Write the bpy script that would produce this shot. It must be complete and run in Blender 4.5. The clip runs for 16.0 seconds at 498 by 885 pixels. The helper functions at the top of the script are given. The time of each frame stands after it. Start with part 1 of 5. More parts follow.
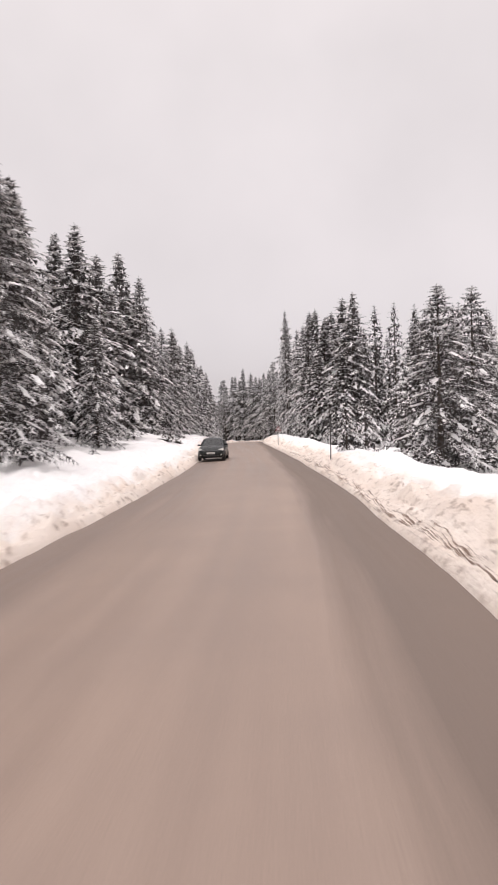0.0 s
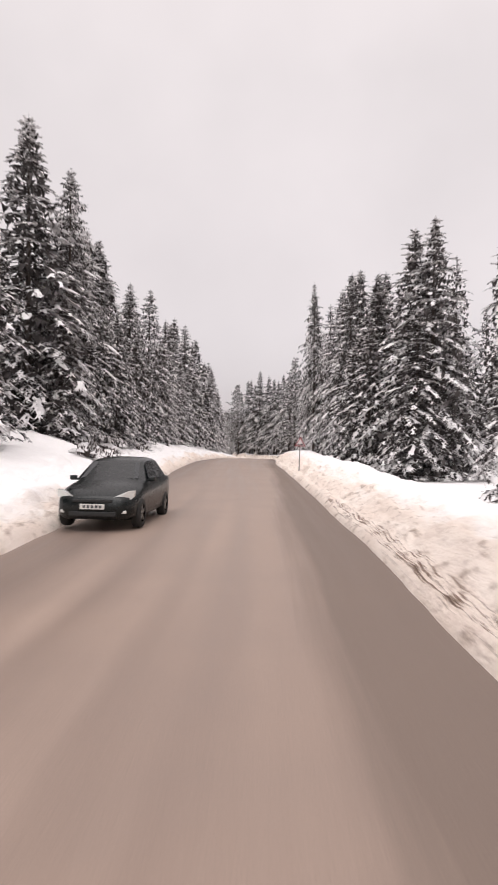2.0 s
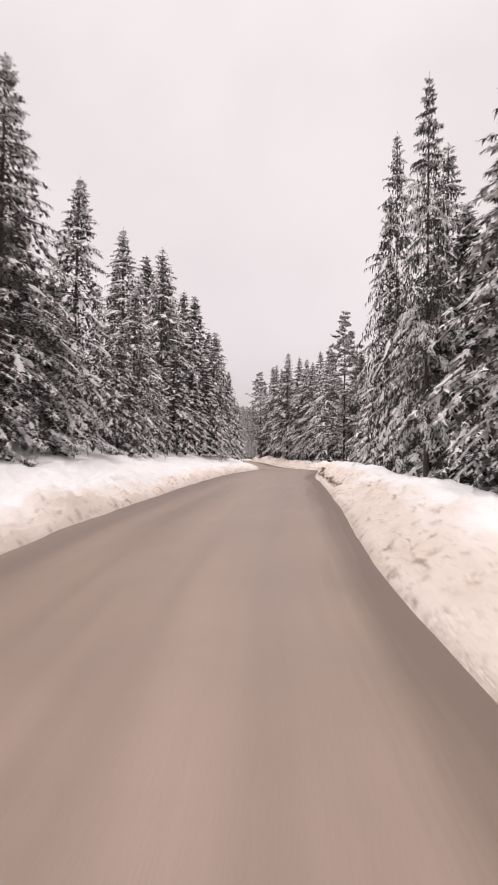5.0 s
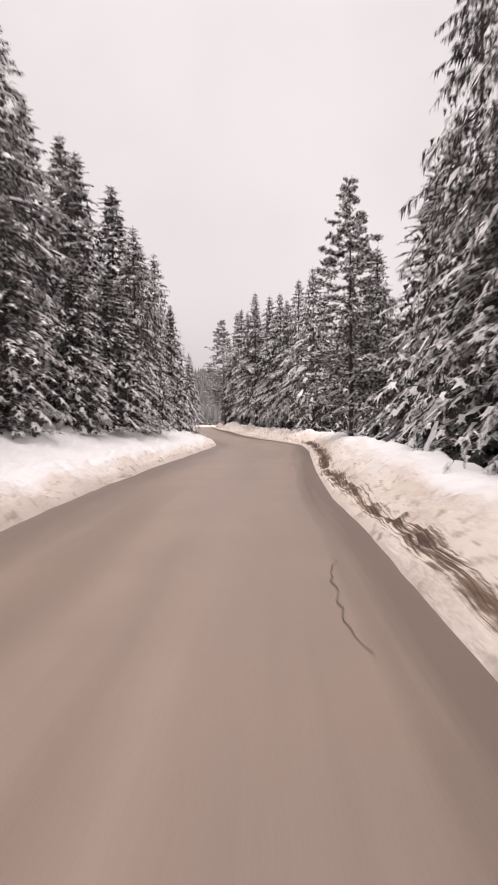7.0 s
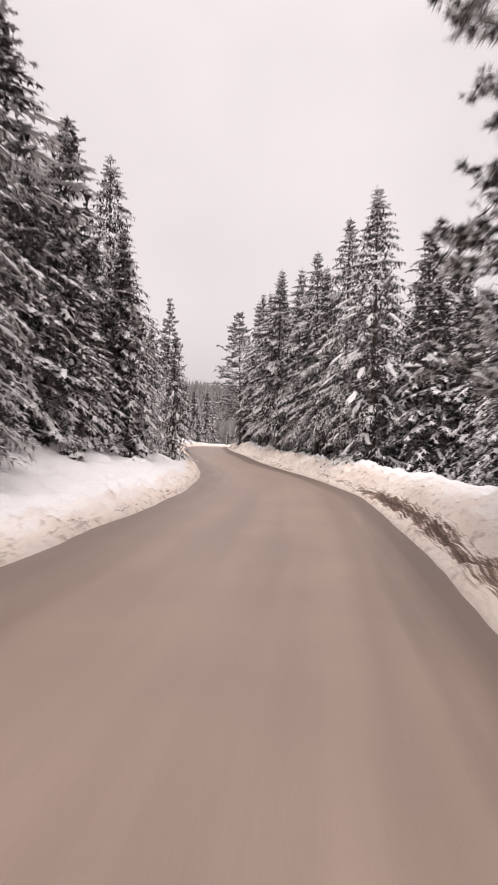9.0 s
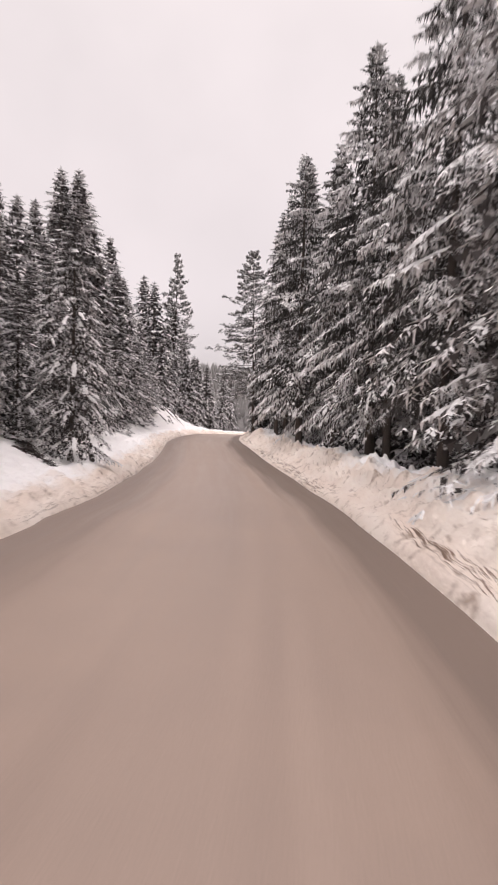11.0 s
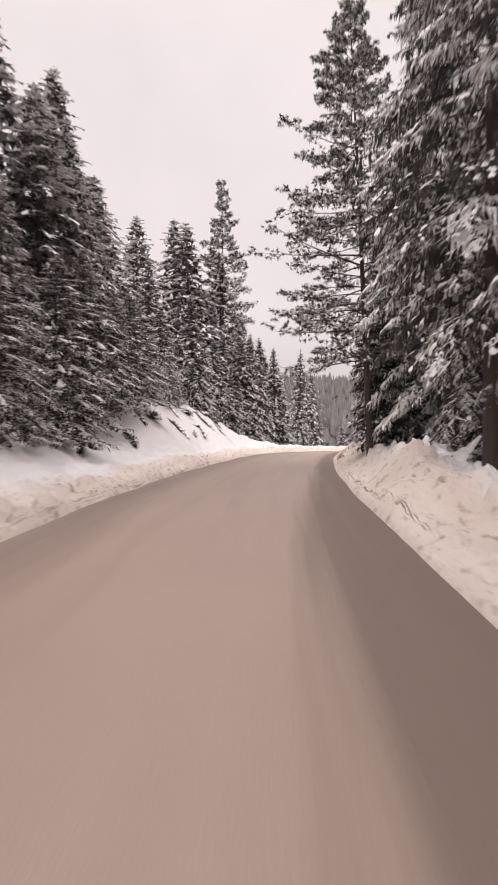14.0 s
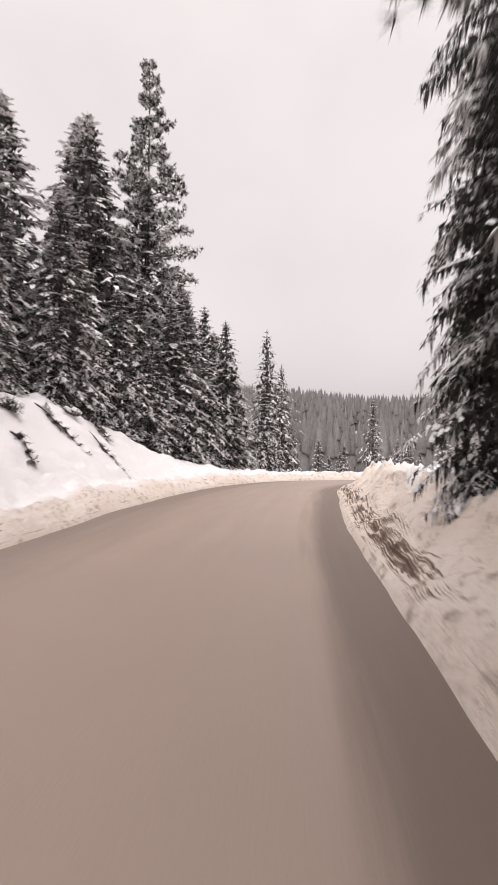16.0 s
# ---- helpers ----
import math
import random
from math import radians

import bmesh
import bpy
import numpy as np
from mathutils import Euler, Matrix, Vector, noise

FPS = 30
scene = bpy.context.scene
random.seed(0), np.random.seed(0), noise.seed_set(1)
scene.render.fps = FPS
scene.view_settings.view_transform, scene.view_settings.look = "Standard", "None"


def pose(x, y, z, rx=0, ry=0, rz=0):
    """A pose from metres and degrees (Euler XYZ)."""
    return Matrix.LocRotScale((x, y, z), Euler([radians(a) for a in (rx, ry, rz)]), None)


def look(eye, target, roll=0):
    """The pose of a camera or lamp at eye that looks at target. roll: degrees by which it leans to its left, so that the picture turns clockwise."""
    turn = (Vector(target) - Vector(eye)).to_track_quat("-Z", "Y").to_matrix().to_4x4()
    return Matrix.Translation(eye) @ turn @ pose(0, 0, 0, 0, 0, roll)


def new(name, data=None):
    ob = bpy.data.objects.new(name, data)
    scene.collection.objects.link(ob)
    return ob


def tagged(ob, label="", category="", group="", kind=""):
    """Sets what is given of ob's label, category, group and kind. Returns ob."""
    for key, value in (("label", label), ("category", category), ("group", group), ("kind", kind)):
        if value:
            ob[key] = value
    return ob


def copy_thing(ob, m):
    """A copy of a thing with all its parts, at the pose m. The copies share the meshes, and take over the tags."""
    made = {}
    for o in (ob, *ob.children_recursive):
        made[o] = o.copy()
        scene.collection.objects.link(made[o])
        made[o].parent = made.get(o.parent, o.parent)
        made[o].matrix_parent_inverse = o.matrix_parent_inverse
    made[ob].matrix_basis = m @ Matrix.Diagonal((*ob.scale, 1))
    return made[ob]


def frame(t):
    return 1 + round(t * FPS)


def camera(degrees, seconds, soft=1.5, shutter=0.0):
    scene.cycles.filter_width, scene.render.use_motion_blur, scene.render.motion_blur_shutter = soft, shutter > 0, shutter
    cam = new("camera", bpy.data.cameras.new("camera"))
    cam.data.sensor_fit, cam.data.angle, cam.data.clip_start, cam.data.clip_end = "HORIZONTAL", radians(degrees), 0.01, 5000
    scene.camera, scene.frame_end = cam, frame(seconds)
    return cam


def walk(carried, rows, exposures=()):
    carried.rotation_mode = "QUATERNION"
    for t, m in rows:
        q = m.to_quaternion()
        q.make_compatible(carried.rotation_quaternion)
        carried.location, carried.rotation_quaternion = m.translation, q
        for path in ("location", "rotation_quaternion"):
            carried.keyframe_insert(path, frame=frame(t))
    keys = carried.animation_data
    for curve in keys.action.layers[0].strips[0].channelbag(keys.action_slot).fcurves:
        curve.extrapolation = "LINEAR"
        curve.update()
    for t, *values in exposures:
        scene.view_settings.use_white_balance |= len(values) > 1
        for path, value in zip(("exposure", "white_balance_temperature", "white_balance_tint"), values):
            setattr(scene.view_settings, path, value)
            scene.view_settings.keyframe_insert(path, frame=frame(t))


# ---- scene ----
cam = camera(42.29, 16.0, shutter=0.35)
EYE = 2.11
ROWS = [
    (0.0, -0.000, -0.000, 0.000, -0.678, -0.713, 1.665),
    (0.5, 0.437, 6.445, -0.030, -1.804, -0.506, 2.139),
    (1.0, 0.864, 13.376, -0.015, -0.871, -0.687, 1.016),
    (1.5, 1.256, 21.088, 0.063, 0.238, 0.939, -0.898),
    (2.0, 1.472, 28.024, 0.157, 1.038, 0.393, -0.942),
    (2.5, 1.494, 34.473, 0.256, 2.289, -1.179, -0.275),
    (3.0, 1.496, 41.202, 0.401, 3.259, -1.657, -0.202),
    (3.5, 1.457, 48.320, 0.485, 4.119, -2.521, -0.184),
    (4.0, 1.244, 54.242, 0.559, 4.108, -0.725, -0.697),
    (4.2, 1.161, 56.530, 0.591, 3.571, -0.624, -0.545),
    (6.3, 1.226, 83.169, 1.089, 3.430, 2.017, -0.960),
    (6.5, 1.216, 85.983, 1.056, 2.797, 0.689, -0.028),
    (7.0, 1.204, 93.179, 0.935, 0.719, -2.990, 0.662),
    (7.5, 1.273, 100.574, 0.836, 0.867, -4.163, 0.209),
    (8.0, 1.344, 108.106, 0.780, 1.635, -0.616, -0.423),
    (8.5, 1.535, 115.408, 0.656, 1.527, -0.388, -0.353),
    (9.0, 1.732, 122.340, 0.512, 3.109, -1.293, -1.218),
    (9.2, 1.808, 125.108, 0.458, 3.861, -1.792, -1.333),
    (11.3, 2.373, 155.182, -0.312, 7.189, -2.479, -1.755),
    (11.5, 2.207, 158.245, -0.396, 8.237, -2.554, -1.680),
    (12.0, 1.608, 166.009, -0.616, 10.383, -4.236, -0.909),
    (12.5, 0.594, 173.781, -0.845, 12.767, -1.550, -0.618),
    (13.0, -0.764, 181.329, -1.014, 13.334, -1.638, 0.219),
    (13.5, -2.263, 188.841, -1.075, 13.874, -1.283, 0.736),
    (14.0, -3.829, 196.193, -1.018, 13.446, -1.316, 1.133),
    (14.5, -5.258, 203.590, -0.930, 12.083, 0.687, 0.919),
    (15.0, -6.524, 211.038, -0.916, 10.820, 0.570, 0.202),
    (15.5, -7.439, 218.635, -0.997, 10.661, 0.352, 0.087),
    (16.0, -8.281, 226.289, -1.099, 10.557, 0.021, 0.188),
]
walk(cam, [(t, pose(x, y, z + EYE, 90 + pitch, roll, yaw)) for t, x, y, z, yaw, pitch, roll in ROWS],
     [(0, -0.1, 6390, 11), (2, -0.08, 6400, 11), (4, 0, 6430, 12), (8, 0, 6480, 12), (11, 0, 6500, 14), (14.5, 0, 6540, 15), (16, 0, 6460, 11)])

# ---- overcast winter daylight ----
world = bpy.data.worlds.new("overcast_sky")
scene.world = world
world.use_nodes = True
wn, wl = world.node_tree.nodes, world.node_tree.links
wn.clear()
w_out = wn.new("ShaderNodeOutputWorld")
w_back = wn.new("ShaderNodeBackground")
w_sky = wn.new("ShaderNodeTexSky")
w_sky.sky_type = "NISHITA"
w_sky.sun_disc = False
w_sky.sun_elevation = radians(32)
w_sky.sun_rotation = radians(193)
w_sky.air_density, w_sky.dust_density = 1.0, 4.0
w_coord = wn.new("ShaderNodeTexCoord")
w_sep = wn.new("ShaderNodeSeparateXYZ")
w_ramp = wn.new("ShaderNodeValToRGB")
cr = w_ramp.color_ramp
cr.elements[0].position, cr.elements[0].color = 0.0, (0.30, 0.275, 0.277, 1)
cr.elements[1].position, cr.elements[1].color = 1.0, (1.42, 1.31, 1.29, 1)
for p, c in ((0.06, (0.362, 0.323, 0.323, 1)), (0.25, (0.42, 0.374, 0.370, 1)), (0.5, (0.475, 0.430, 0.423, 1)), (0.66, (0.56, 0.505, 0.496, 1))):
    el = cr.elements.new(p)
    el.color = c
w_noise = wn.new("ShaderNodeTexNoise")
w_noise.inputs["Scale"].default_value = 3.2
w_noise.inputs["Detail"].default_value = 4
w_map = wn.new("ShaderNodeMapRange")
w_map.inputs["From Min"].default_value, w_map.inputs["From Max"].default_value = 0.3, 0.7
w_map.inputs["To Min"].default_value, w_map.inputs["To Max"].default_value = 0.93, 1.07
w_mul = wn.new("ShaderNodeMixRGB")
w_mul.blend_type, w_mul.inputs[0].default_value = "MULTIPLY", 1.0
w_hsv = wn.new("ShaderNodeHueSaturation")
w_hsv.inputs["Saturation"].default_value = 0.1
w_hsv.inputs["Value"].default_value = 0.25
w_add = wn.new("ShaderNodeMixRGB")
w_add.inputs[0].default_value = 0.12
wl.new(w_coord.outputs["Generated"], w_sep.inputs[0])
wl.new(w_sep.outputs["Z"], w_ramp.inputs[0])
wl.new(w_coord.outputs["Generated"], w_noise.inputs["Vector"])
wl.new(w_noise.outputs["Fac"], w_map.inputs[0])
wl.new(w_ramp.outputs[0], w_mul.inputs[1])
wl.new(w_map.outputs[0], w_mul.inputs[2])
wl.new(w_sky.outputs[0], w_hsv.inputs["Color"])
wl.new(w_mul.outputs[0], w_add.inputs[1])
wl.new(w_hsv.outputs[0], w_add.inputs[2])
wl.new(w_add.outputs[0], w_back.inputs[0])
w_back.inputs[1].default_value = 1.74
wl.new(w_back.outputs[0], w_out.inputs[0])

sun = bpy.data.lights.new("sun", "SUN")
sun.energy, sun.angle, sun.color = 1.15, radians(40), (1.0, 0.95, 0.92)
sun_ob = new("sun", sun)
sun_ob.matrix_world = look((0, 0, 60), (7, 30, 0))
scene.view_settings.exposure = 0.0


# ---- materials ----
def nodes_of(name):
    m = bpy.data.materials.new(name)
    m.use_nodes = True
    nt = m.node_tree
    return m, nt.nodes, nt.links, nt.nodes["Principled BSDF"]


def noise_node(n, l, vec, scale, detail=4.0, rough=0.55):
    t = n.new("ShaderNodeTexNoise")
    t.inputs["Scale"].default_value = scale
    t.inputs["Detail"].default_value = detail
    t.inputs["Roughness"].default_value = rough
    if vec is not None:
        l.new(vec, t.inputs["Vector"])
    return t.outputs["Fac"]


def span(n, l, value, a, b, c=0.0, d=1.0):
    r = n.new("ShaderNodeMapRange")
    for key, v in (("From Min", a), ("From Max", b), ("To Min", c), ("To Max", d)):
        r.inputs[key].default_value = v
    l.new(value, r.inputs[0])
    return r.outputs[0]


def calc(n, l, op, a, b):
    r = n.new("ShaderNodeMath")
    r.operation = op
    for i, v in enumerate((a, b)):
        if isinstance(v, (int, float)):
            r.inputs[i].default_value = v
        else:
            l.new(v, r.inputs[i])
    return r.outputs[0]


def blend(n, l, fac, a, b, kind="MIX"):
    r = n.new("ShaderNodeMixRGB")
    r.blend_type = kind
    if isinstance(fac, (int, float)):
        r.inputs[0].default_value = fac
    else:
        l.new(fac, r.inputs[0])
    for i, v in ((1, a), (2, b)):
        if isinstance(v, tuple):
            r.inputs[i].default_value = (*v, 1)
        else:
            l.new(v, r.inputs[i])
    return r.outputs[0]


def relief(n, l, bsdf, height, strength, distance):
    b = n.new("ShaderNodeBump")
    b.inputs["Strength"].default_value = strength
    b.inputs["Distance"].default_value = distance
    l.new(height, b.inputs["Height"])
    l.new(b.outputs[0], bsdf.inputs["Normal"])


def place_of(n):
    return n.new("ShaderNodeTexCoord").outputs["Object"]


def simple(name, colour, rough=0.6, metal=0.0, vary=0.15, scale=9.0, bump=0.0):
    m, n, l, b = nodes_of(name)
    vec = place_of(n)
    f = noise_node(n, l, vec, scale)
    dark = tuple(c * (1 - vary) for c in colour)
    lite = tuple(min(1, c * (1 + vary)) for c in colour)
    l.new(blend(n, l, f, dark, lite), b.inputs["Base Color"])
    l.new(span(n, l, noise_node(n, l, vec, scale * 4), 0.3, 0.7, max(0.02, rough - 0.08), rough + 0.08), b.inputs["Roughness"])
    b.inputs["Metallic"].default_value = metal
    if bump:
        relief(n, l, b, f, bump, 0.02)
    return m


def road_material():
    m, n, l, b = nodes_of("wet_salted_asphalt")
    uv = n.new("ShaderNodeUVMap").outputs[0]
    sep = n.new("ShaderNodeSeparateXYZ")
    l.new(uv, sep.inputs[0])
    across, along = sep.outputs[0], sep.outputs[1]
    # streaks drawn out along the driving direction
    stretch = n.new("ShaderNodeMapping")
    stretch.inputs["Scale"].default_value = (1.0, 0.035, 1.0)
    l.new(uv, stretch.inputs[0])
    streak = noise_node(n, l, stretch.outputs[0], 1.1, 5, 0.6)
    fine = noise_node(n, l, uv, 60, 3, 0.7)
    cloud = noise_node(n, l, uv, 0.35, 4, 0.6)
    base = blend(n, l, span(n, l, streak, 0.3, 0.7), (0.228, 0.164, 0.130), (0.326, 0.243, 0.196))
    base = blend(n, l, span(n, l, cloud, 0.35, 0.7, 0.0, 0.35), base, (0.19, 0.145, 0.125))
    # muddy slush strip beside the valley bank, damp dark strip beside the uphill bank
    wob = span(n, l, noise_node(n, l, stretch.outputs[0], 2.3, 4), 0.3, 0.7, -0.5, 0.5)
    a2 = calc(n, l, "ADD", across, calc(n, l, "MULTIPLY", wob, 0.6))
    # the strip widens from half a metre to a metre and a half past the bend
    grow = calc(n, l, "MAXIMUM", span(n, l, along, 150, 192, 0.0, 0.85), span(n, l, along, 70, 45, 0.0, 0.8))
    grow = calc(n, l, "SUBTRACT", grow, span(n, l, along, 210, 226, 0.0, 0.7))
    a3 = calc(n, l, "ADD", calc(n, l, "ADD", across, calc(n, l, "MULTIPLY", wob, 0.45)), grow)
    mud = span(n, l, a3, 5.9, 6.55)
    # asphalt colour brightened past y 145, offsetting the shade under the trees
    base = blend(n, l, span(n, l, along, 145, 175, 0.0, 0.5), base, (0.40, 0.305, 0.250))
    base = blend(n, l, calc(n, l, "MULTIPLY", mud, 0.78), base, (0.132, 0.096, 0.076))
    damp = span(n, l, a2, 1.9, 0.5)
    base = blend(n, l, calc(n, l, "MULTIPLY", damp, 0.55), base, (0.16, 0.122, 0.105))
    grit = span(n, l, fine, 0.35, 0.65, 0.86, 1.1)
    base = blend(n, l, 1.0, base, grit, "MULTIPLY")
    l.new(base, b.inputs["Base Color"])
    rough = span(n, l, streak, 0.3, 0.7, 0.42, 0.62)
    rough = calc(n, l, "ADD", rough, calc(n, l, "MULTIPLY", mud, 0.12))
    l.new(rough, b.inputs["Roughness"])
    h = calc(n, l, "ADD", calc(n, l, "MULTIPLY", fine, 0.25), calc(n, l, "MULTIPLY", calc(n, l, "MULTIPLY", mud, streak), 4.0))
    relief(n, l, b, h, 0.35, 0.012)
    return m


def snow_material(name, dirt_to, dirt_amount, lump=1.0):
    """Snow whose road spray fades with the distance from the asphalt (the first UV axis)."""
    m, n, l, b = nodes_of(name)
    uv = n.new("ShaderNodeUVMap").outputs[0]
    sep = n.new("ShaderNodeSeparateXYZ")
    l.new(uv, sep.inputs[0])
    d = sep.outputs[0]
    pos = place_of(n)
    stretch = n.new("ShaderNodeMapping")
    stretch.inputs["Scale"].default_value = (1.0, 0.28, 1.0)
    l.new(pos, stretch.inputs[0])
    big = noise_node(n, l, stretch.outputs[0], 1.3, 5, 0.6)
    mid = noise_node(n, l, pos, 5.0, 5, 0.65)
    fine = noise_node(n, l, pos, 30.0, 4, 0.6)
    near = span(n, l, d, 0.25 * dirt_to, dirt_to, 1.0, 0.0)
    spray = calc(n, l, "MULTIPLY", near, span(n, l, big, 0.35, 0.65, 0.25, 1.0))
    spray = calc(n, l, "MULTIPLY", spray, dirt_amount)
    clump = calc(n, l, "MULTIPLY", span(n, l, mid, 0.50, 0.62), span(n, l, d, 0.15, dirt_to * 1.15, 0.9, 0.0))
    clump = calc(n, l, "MULTIPLY", clump, span(n, l, big, 0.38, 0.58))
    white = blend(n, l, big, (0.86, 0.835, 0.825), (0.94, 0.92, 0.915))
    col = blend(n, l, spray, white, (0.74, 0.58, 0.485))
    col = blend(n, l, clump, col, (0.37, 0.26, 0.20))
    l.new(col, b.inputs["Base Color"])
    l.new(span(n, l, fine, 0.3, 0.7, 0.55, 0.85), b.inputs["Roughness"])
    b.inputs["Specular IOR Level"].default_value = 0.25
    h = calc(n, l, "ADD", calc(n, l, "MULTIPLY", mid, 1.0), calc(n, l, "MULTIPLY", fine, 0.35))
    relief(n, l, b, h, 0.9 * lump, 0.14)
    return m


def sprayed_bank_material(name, low, high, more):
    """Smooth snow thrown up by the plough: cream from road spray, streaked with soil at its foot, white on the crest."""
    m, n, l, b = nodes_of(name)
    uv = n.new("ShaderNodeUVMap").outputs[0]
    sep = n.new("ShaderNodeSeparateXYZ")
    l.new(uv, sep.inputs[0])
    d, along = sep.outputs[0], sep.outputs[1]

    def drawn(sx, sy, scale, detail=4):
        st = n.new("ShaderNodeMapping")
        st.inputs["Scale"].default_value = (sx, sy, 1.0)
        l.new(uv, st.inputs[0])
        return noise_node(n, l, st.outputs[0], scale, detail, 0.6)

    pos = place_of(n)
    big = drawn(1.0, 0.22, 1.2)
    clod = noise_node(n, l, pos, 5.0, 5, 0.65)
    fine = noise_node(n, l, pos, 30.0, 4, 0.6)
    # how far up the bank the spray reaches
    reach = calc(n, l, "ADD", span(n, l, big, 0.3, 0.7, low, high), span(n, l, along, 140, 185, 0.0, more))
    spray = span(n, l, calc(n, l, "SUBTRACT", d, reach), -0.45, 0.35, 1.0, 0.0)
    white = blend(n, l, clod, (0.85, 0.825, 0.815), (0.93, 0.91, 0.905))
    cream = blend(n, l, span(n, l, big, 0.35, 0.65), (0.90, 0.80, 0.715), (0.83, 0.70, 0.605))
    col = blend(n, l, calc(n, l, "MULTIPLY", spray, 0.92), white, cream)
    # brown crumbs, drawn out by the plough
    crumb = span(n, l, drawn(1.0, 0.5, 4.5, 9), 0.53, 0.66, 0.0, 0.85)
    crumb = calc(n, l, "MULTIPLY", crumb, calc(n, l, "MULTIPLY", spray, span(n, l, drawn(1.0, 0.5, 0.9), 0.38, 0.56, 0.12, 1.0)))
    col = blend(n, l, crumb, col, (0.36, 0.26, 0.20))
    # soil in thin parallel streaks
    mark = n.new("ShaderNodeAttribute")
    mark.attribute_name = "soil"
    soil = mark.outputs["Fac"]
    thread = span(n, l, drawn(1.0, 0.016, 24.0, 4), 0.36, 0.64, -0.5, 0.5)
    thread = calc(n, l, "ADD", thread, calc(n, l, "ADD", span(n, l, drawn(1.0, 0.25, 3.5, 6), 0.3, 0.7, -0.45, 0.45), span(n, l, fine, 0.3, 0.7, -0.3, 0.3)))
    streak = calc(n, l, "MULTIPLY", span(n, l, calc(n, l, "ADD", soil, thread), 0.34, 0.58), span(n, l, soil, 0.05, 0.25))
    earth = blend(n, l, span(n, l, calc(n, l, "ADD", soil, thread), 0.5, 1.2), (0.30, 0.205, 0.155), (0.085, 0.052, 0.038))
    col = blend(n, l, streak, col, earth)
    l.new(col, b.inputs["Base Color"])
    l.new(span(n, l, fine, 0.3, 0.7, 0.55, 0.85), b.inputs["Roughness"])
    b.inputs["Specular IOR Level"].default_value = 0.25
    h = calc(n, l, "ADD", calc(n, l, "MULTIPLY", clod, 0.8), calc(n, l, "MULTIPLY", fine, 0.3))
    relief(n, l, b, calc(n, l, "MULTIPLY", h, calc(n, l, "ADD", calc(n, l, "MULTIPLY", spray, 0.6), 0.55)), 1.0, 0.16)
    return m


def needle_material(name, dark, lite, dust=0.9, cover=0.52, spread=0.30):
    """Needles with fresh snow caught in them, as much as the sprays' own frost value says."""
    m, n, l, b = nodes_of(name)
    info = n.new("ShaderNodeObjectInfo").outputs["Random"]
    isl = n.new("ShaderNodeNewGeometry").outputs["Random Per Island"]
    mark = n.new("ShaderNodeAttribute")
    mark.attribute_name = "frost"
    pos = place_of(n)
    col = blend(n, l, span(n, l, noise_node(n, l, pos, 1.4, 3), 0.3, 0.7), dark, lite)
    col = blend(n, l, span(n, l, isl, 0.0, 1.0, 0.0, 0.6), col, tuple(c * 0.55 for c in dark))
    col = blend(n, l, 1.0, col, span(n, l, info, 0.0, 1.0, 0.75, 1.2), "MULTIPLY")
    clump = noise_node(n, l, pos, 4.5, 4, 0.62)
    held = span(n, l, mark.outputs["Fac"], 0.0, 1.0, -spread, spread)
    frost = calc(n, l, "ADD", calc(n, l, "ADD", clump, held), span(n, l, isl, 0.0, 1.0, -0.05, 0.05))
    frost = calc(n, l, "MULTIPLY", span(n, l, frost, cover, cover + 0.12), dust)
    col = blend(n, l, frost, col, (0.80, 0.78, 0.78))
    l.new(col, b.inputs["Base Color"])
    b.inputs["Roughness"].default_value = 0.75
    b.inputs["Specular IOR Level"].default_value = 0.2
    return m


def bark_material():
    m, n, l, b = nodes_of("bark")
    pos = place_of(n)
    st = n.new("ShaderNodeMapping")
    st.inputs["Scale"].default_value = (1, 1, 0.2)
    l.new(pos, st.inputs[0])
    f = noise_node(n, l, st.outputs[0], 14, 6, 0.7)
    l.new(blend(n, l, f, (0.026, 0.019, 0.016), (0.085, 0.065, 0.054)), b.inputs["Base Color"])
    b.inputs["Roughness"].default_value = 0.9
    relief(n, l, b, f, 0.8, 0.03)
    return m


def crown_snow_material():
    m, n, l, b = nodes_of("snow_on_boughs")
    pos = place_of(n)
    isl = n.new("ShaderNodeNewGeometry").outputs["Random Per Island"]
    f = noise_node(n, l, pos, 7, 4, 0.6)
    col = blend(n, l, f, (0.64, 0.625, 0.62), (0.82, 0.805, 0.80))
    col = blend(n, l, span(n, l, isl, 0, 1, 0, 0.5), col, (0.45, 0.435, 0.435))
    l.new(col, b.inputs["Base Color"])
    b.inputs["Roughness"].default_value = 0.8
    b.inputs["Specular IOR Level"].default_value = 0.2
    relief(n, l, b, f, 0.4, 0.05)
    return m


M_ROAD = road_material()
M_BANK_UPHILL = sprayed_bank_material("ploughed_snow_uphill", 0.5, 1.2, 0.4)
M_BANK_VALLEY = sprayed_bank_material("ploughed_snow_valley", 1.2, 2.1, 0.6)
M_GROUND = snow_material("open_snow", 4.0, 0.25, 0.6)
M_NEEDLES = needle_material("spruce_needles", (0.052, 0.045, 0.044), (0.100, 0.089, 0.086), 0.92, 0.410)
# near valley spruces: forest shade put into a slightly darker needle colour
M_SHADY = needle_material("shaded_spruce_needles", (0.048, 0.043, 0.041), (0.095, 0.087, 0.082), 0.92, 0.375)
M_FIR = needle_material("lightly_snowed_needles", (0.042, 0.038, 0.036), (0.085, 0.078, 0.073), 0.8, 0.49)
M_PINE = needle_material("pine_needles", (0.045, 0.040, 0.036), (0.115, 0.105, 0.098), 0.82, 0.41)
M_BARK = bark_material()
M_CROWN_SNOW = crown_snow_material()
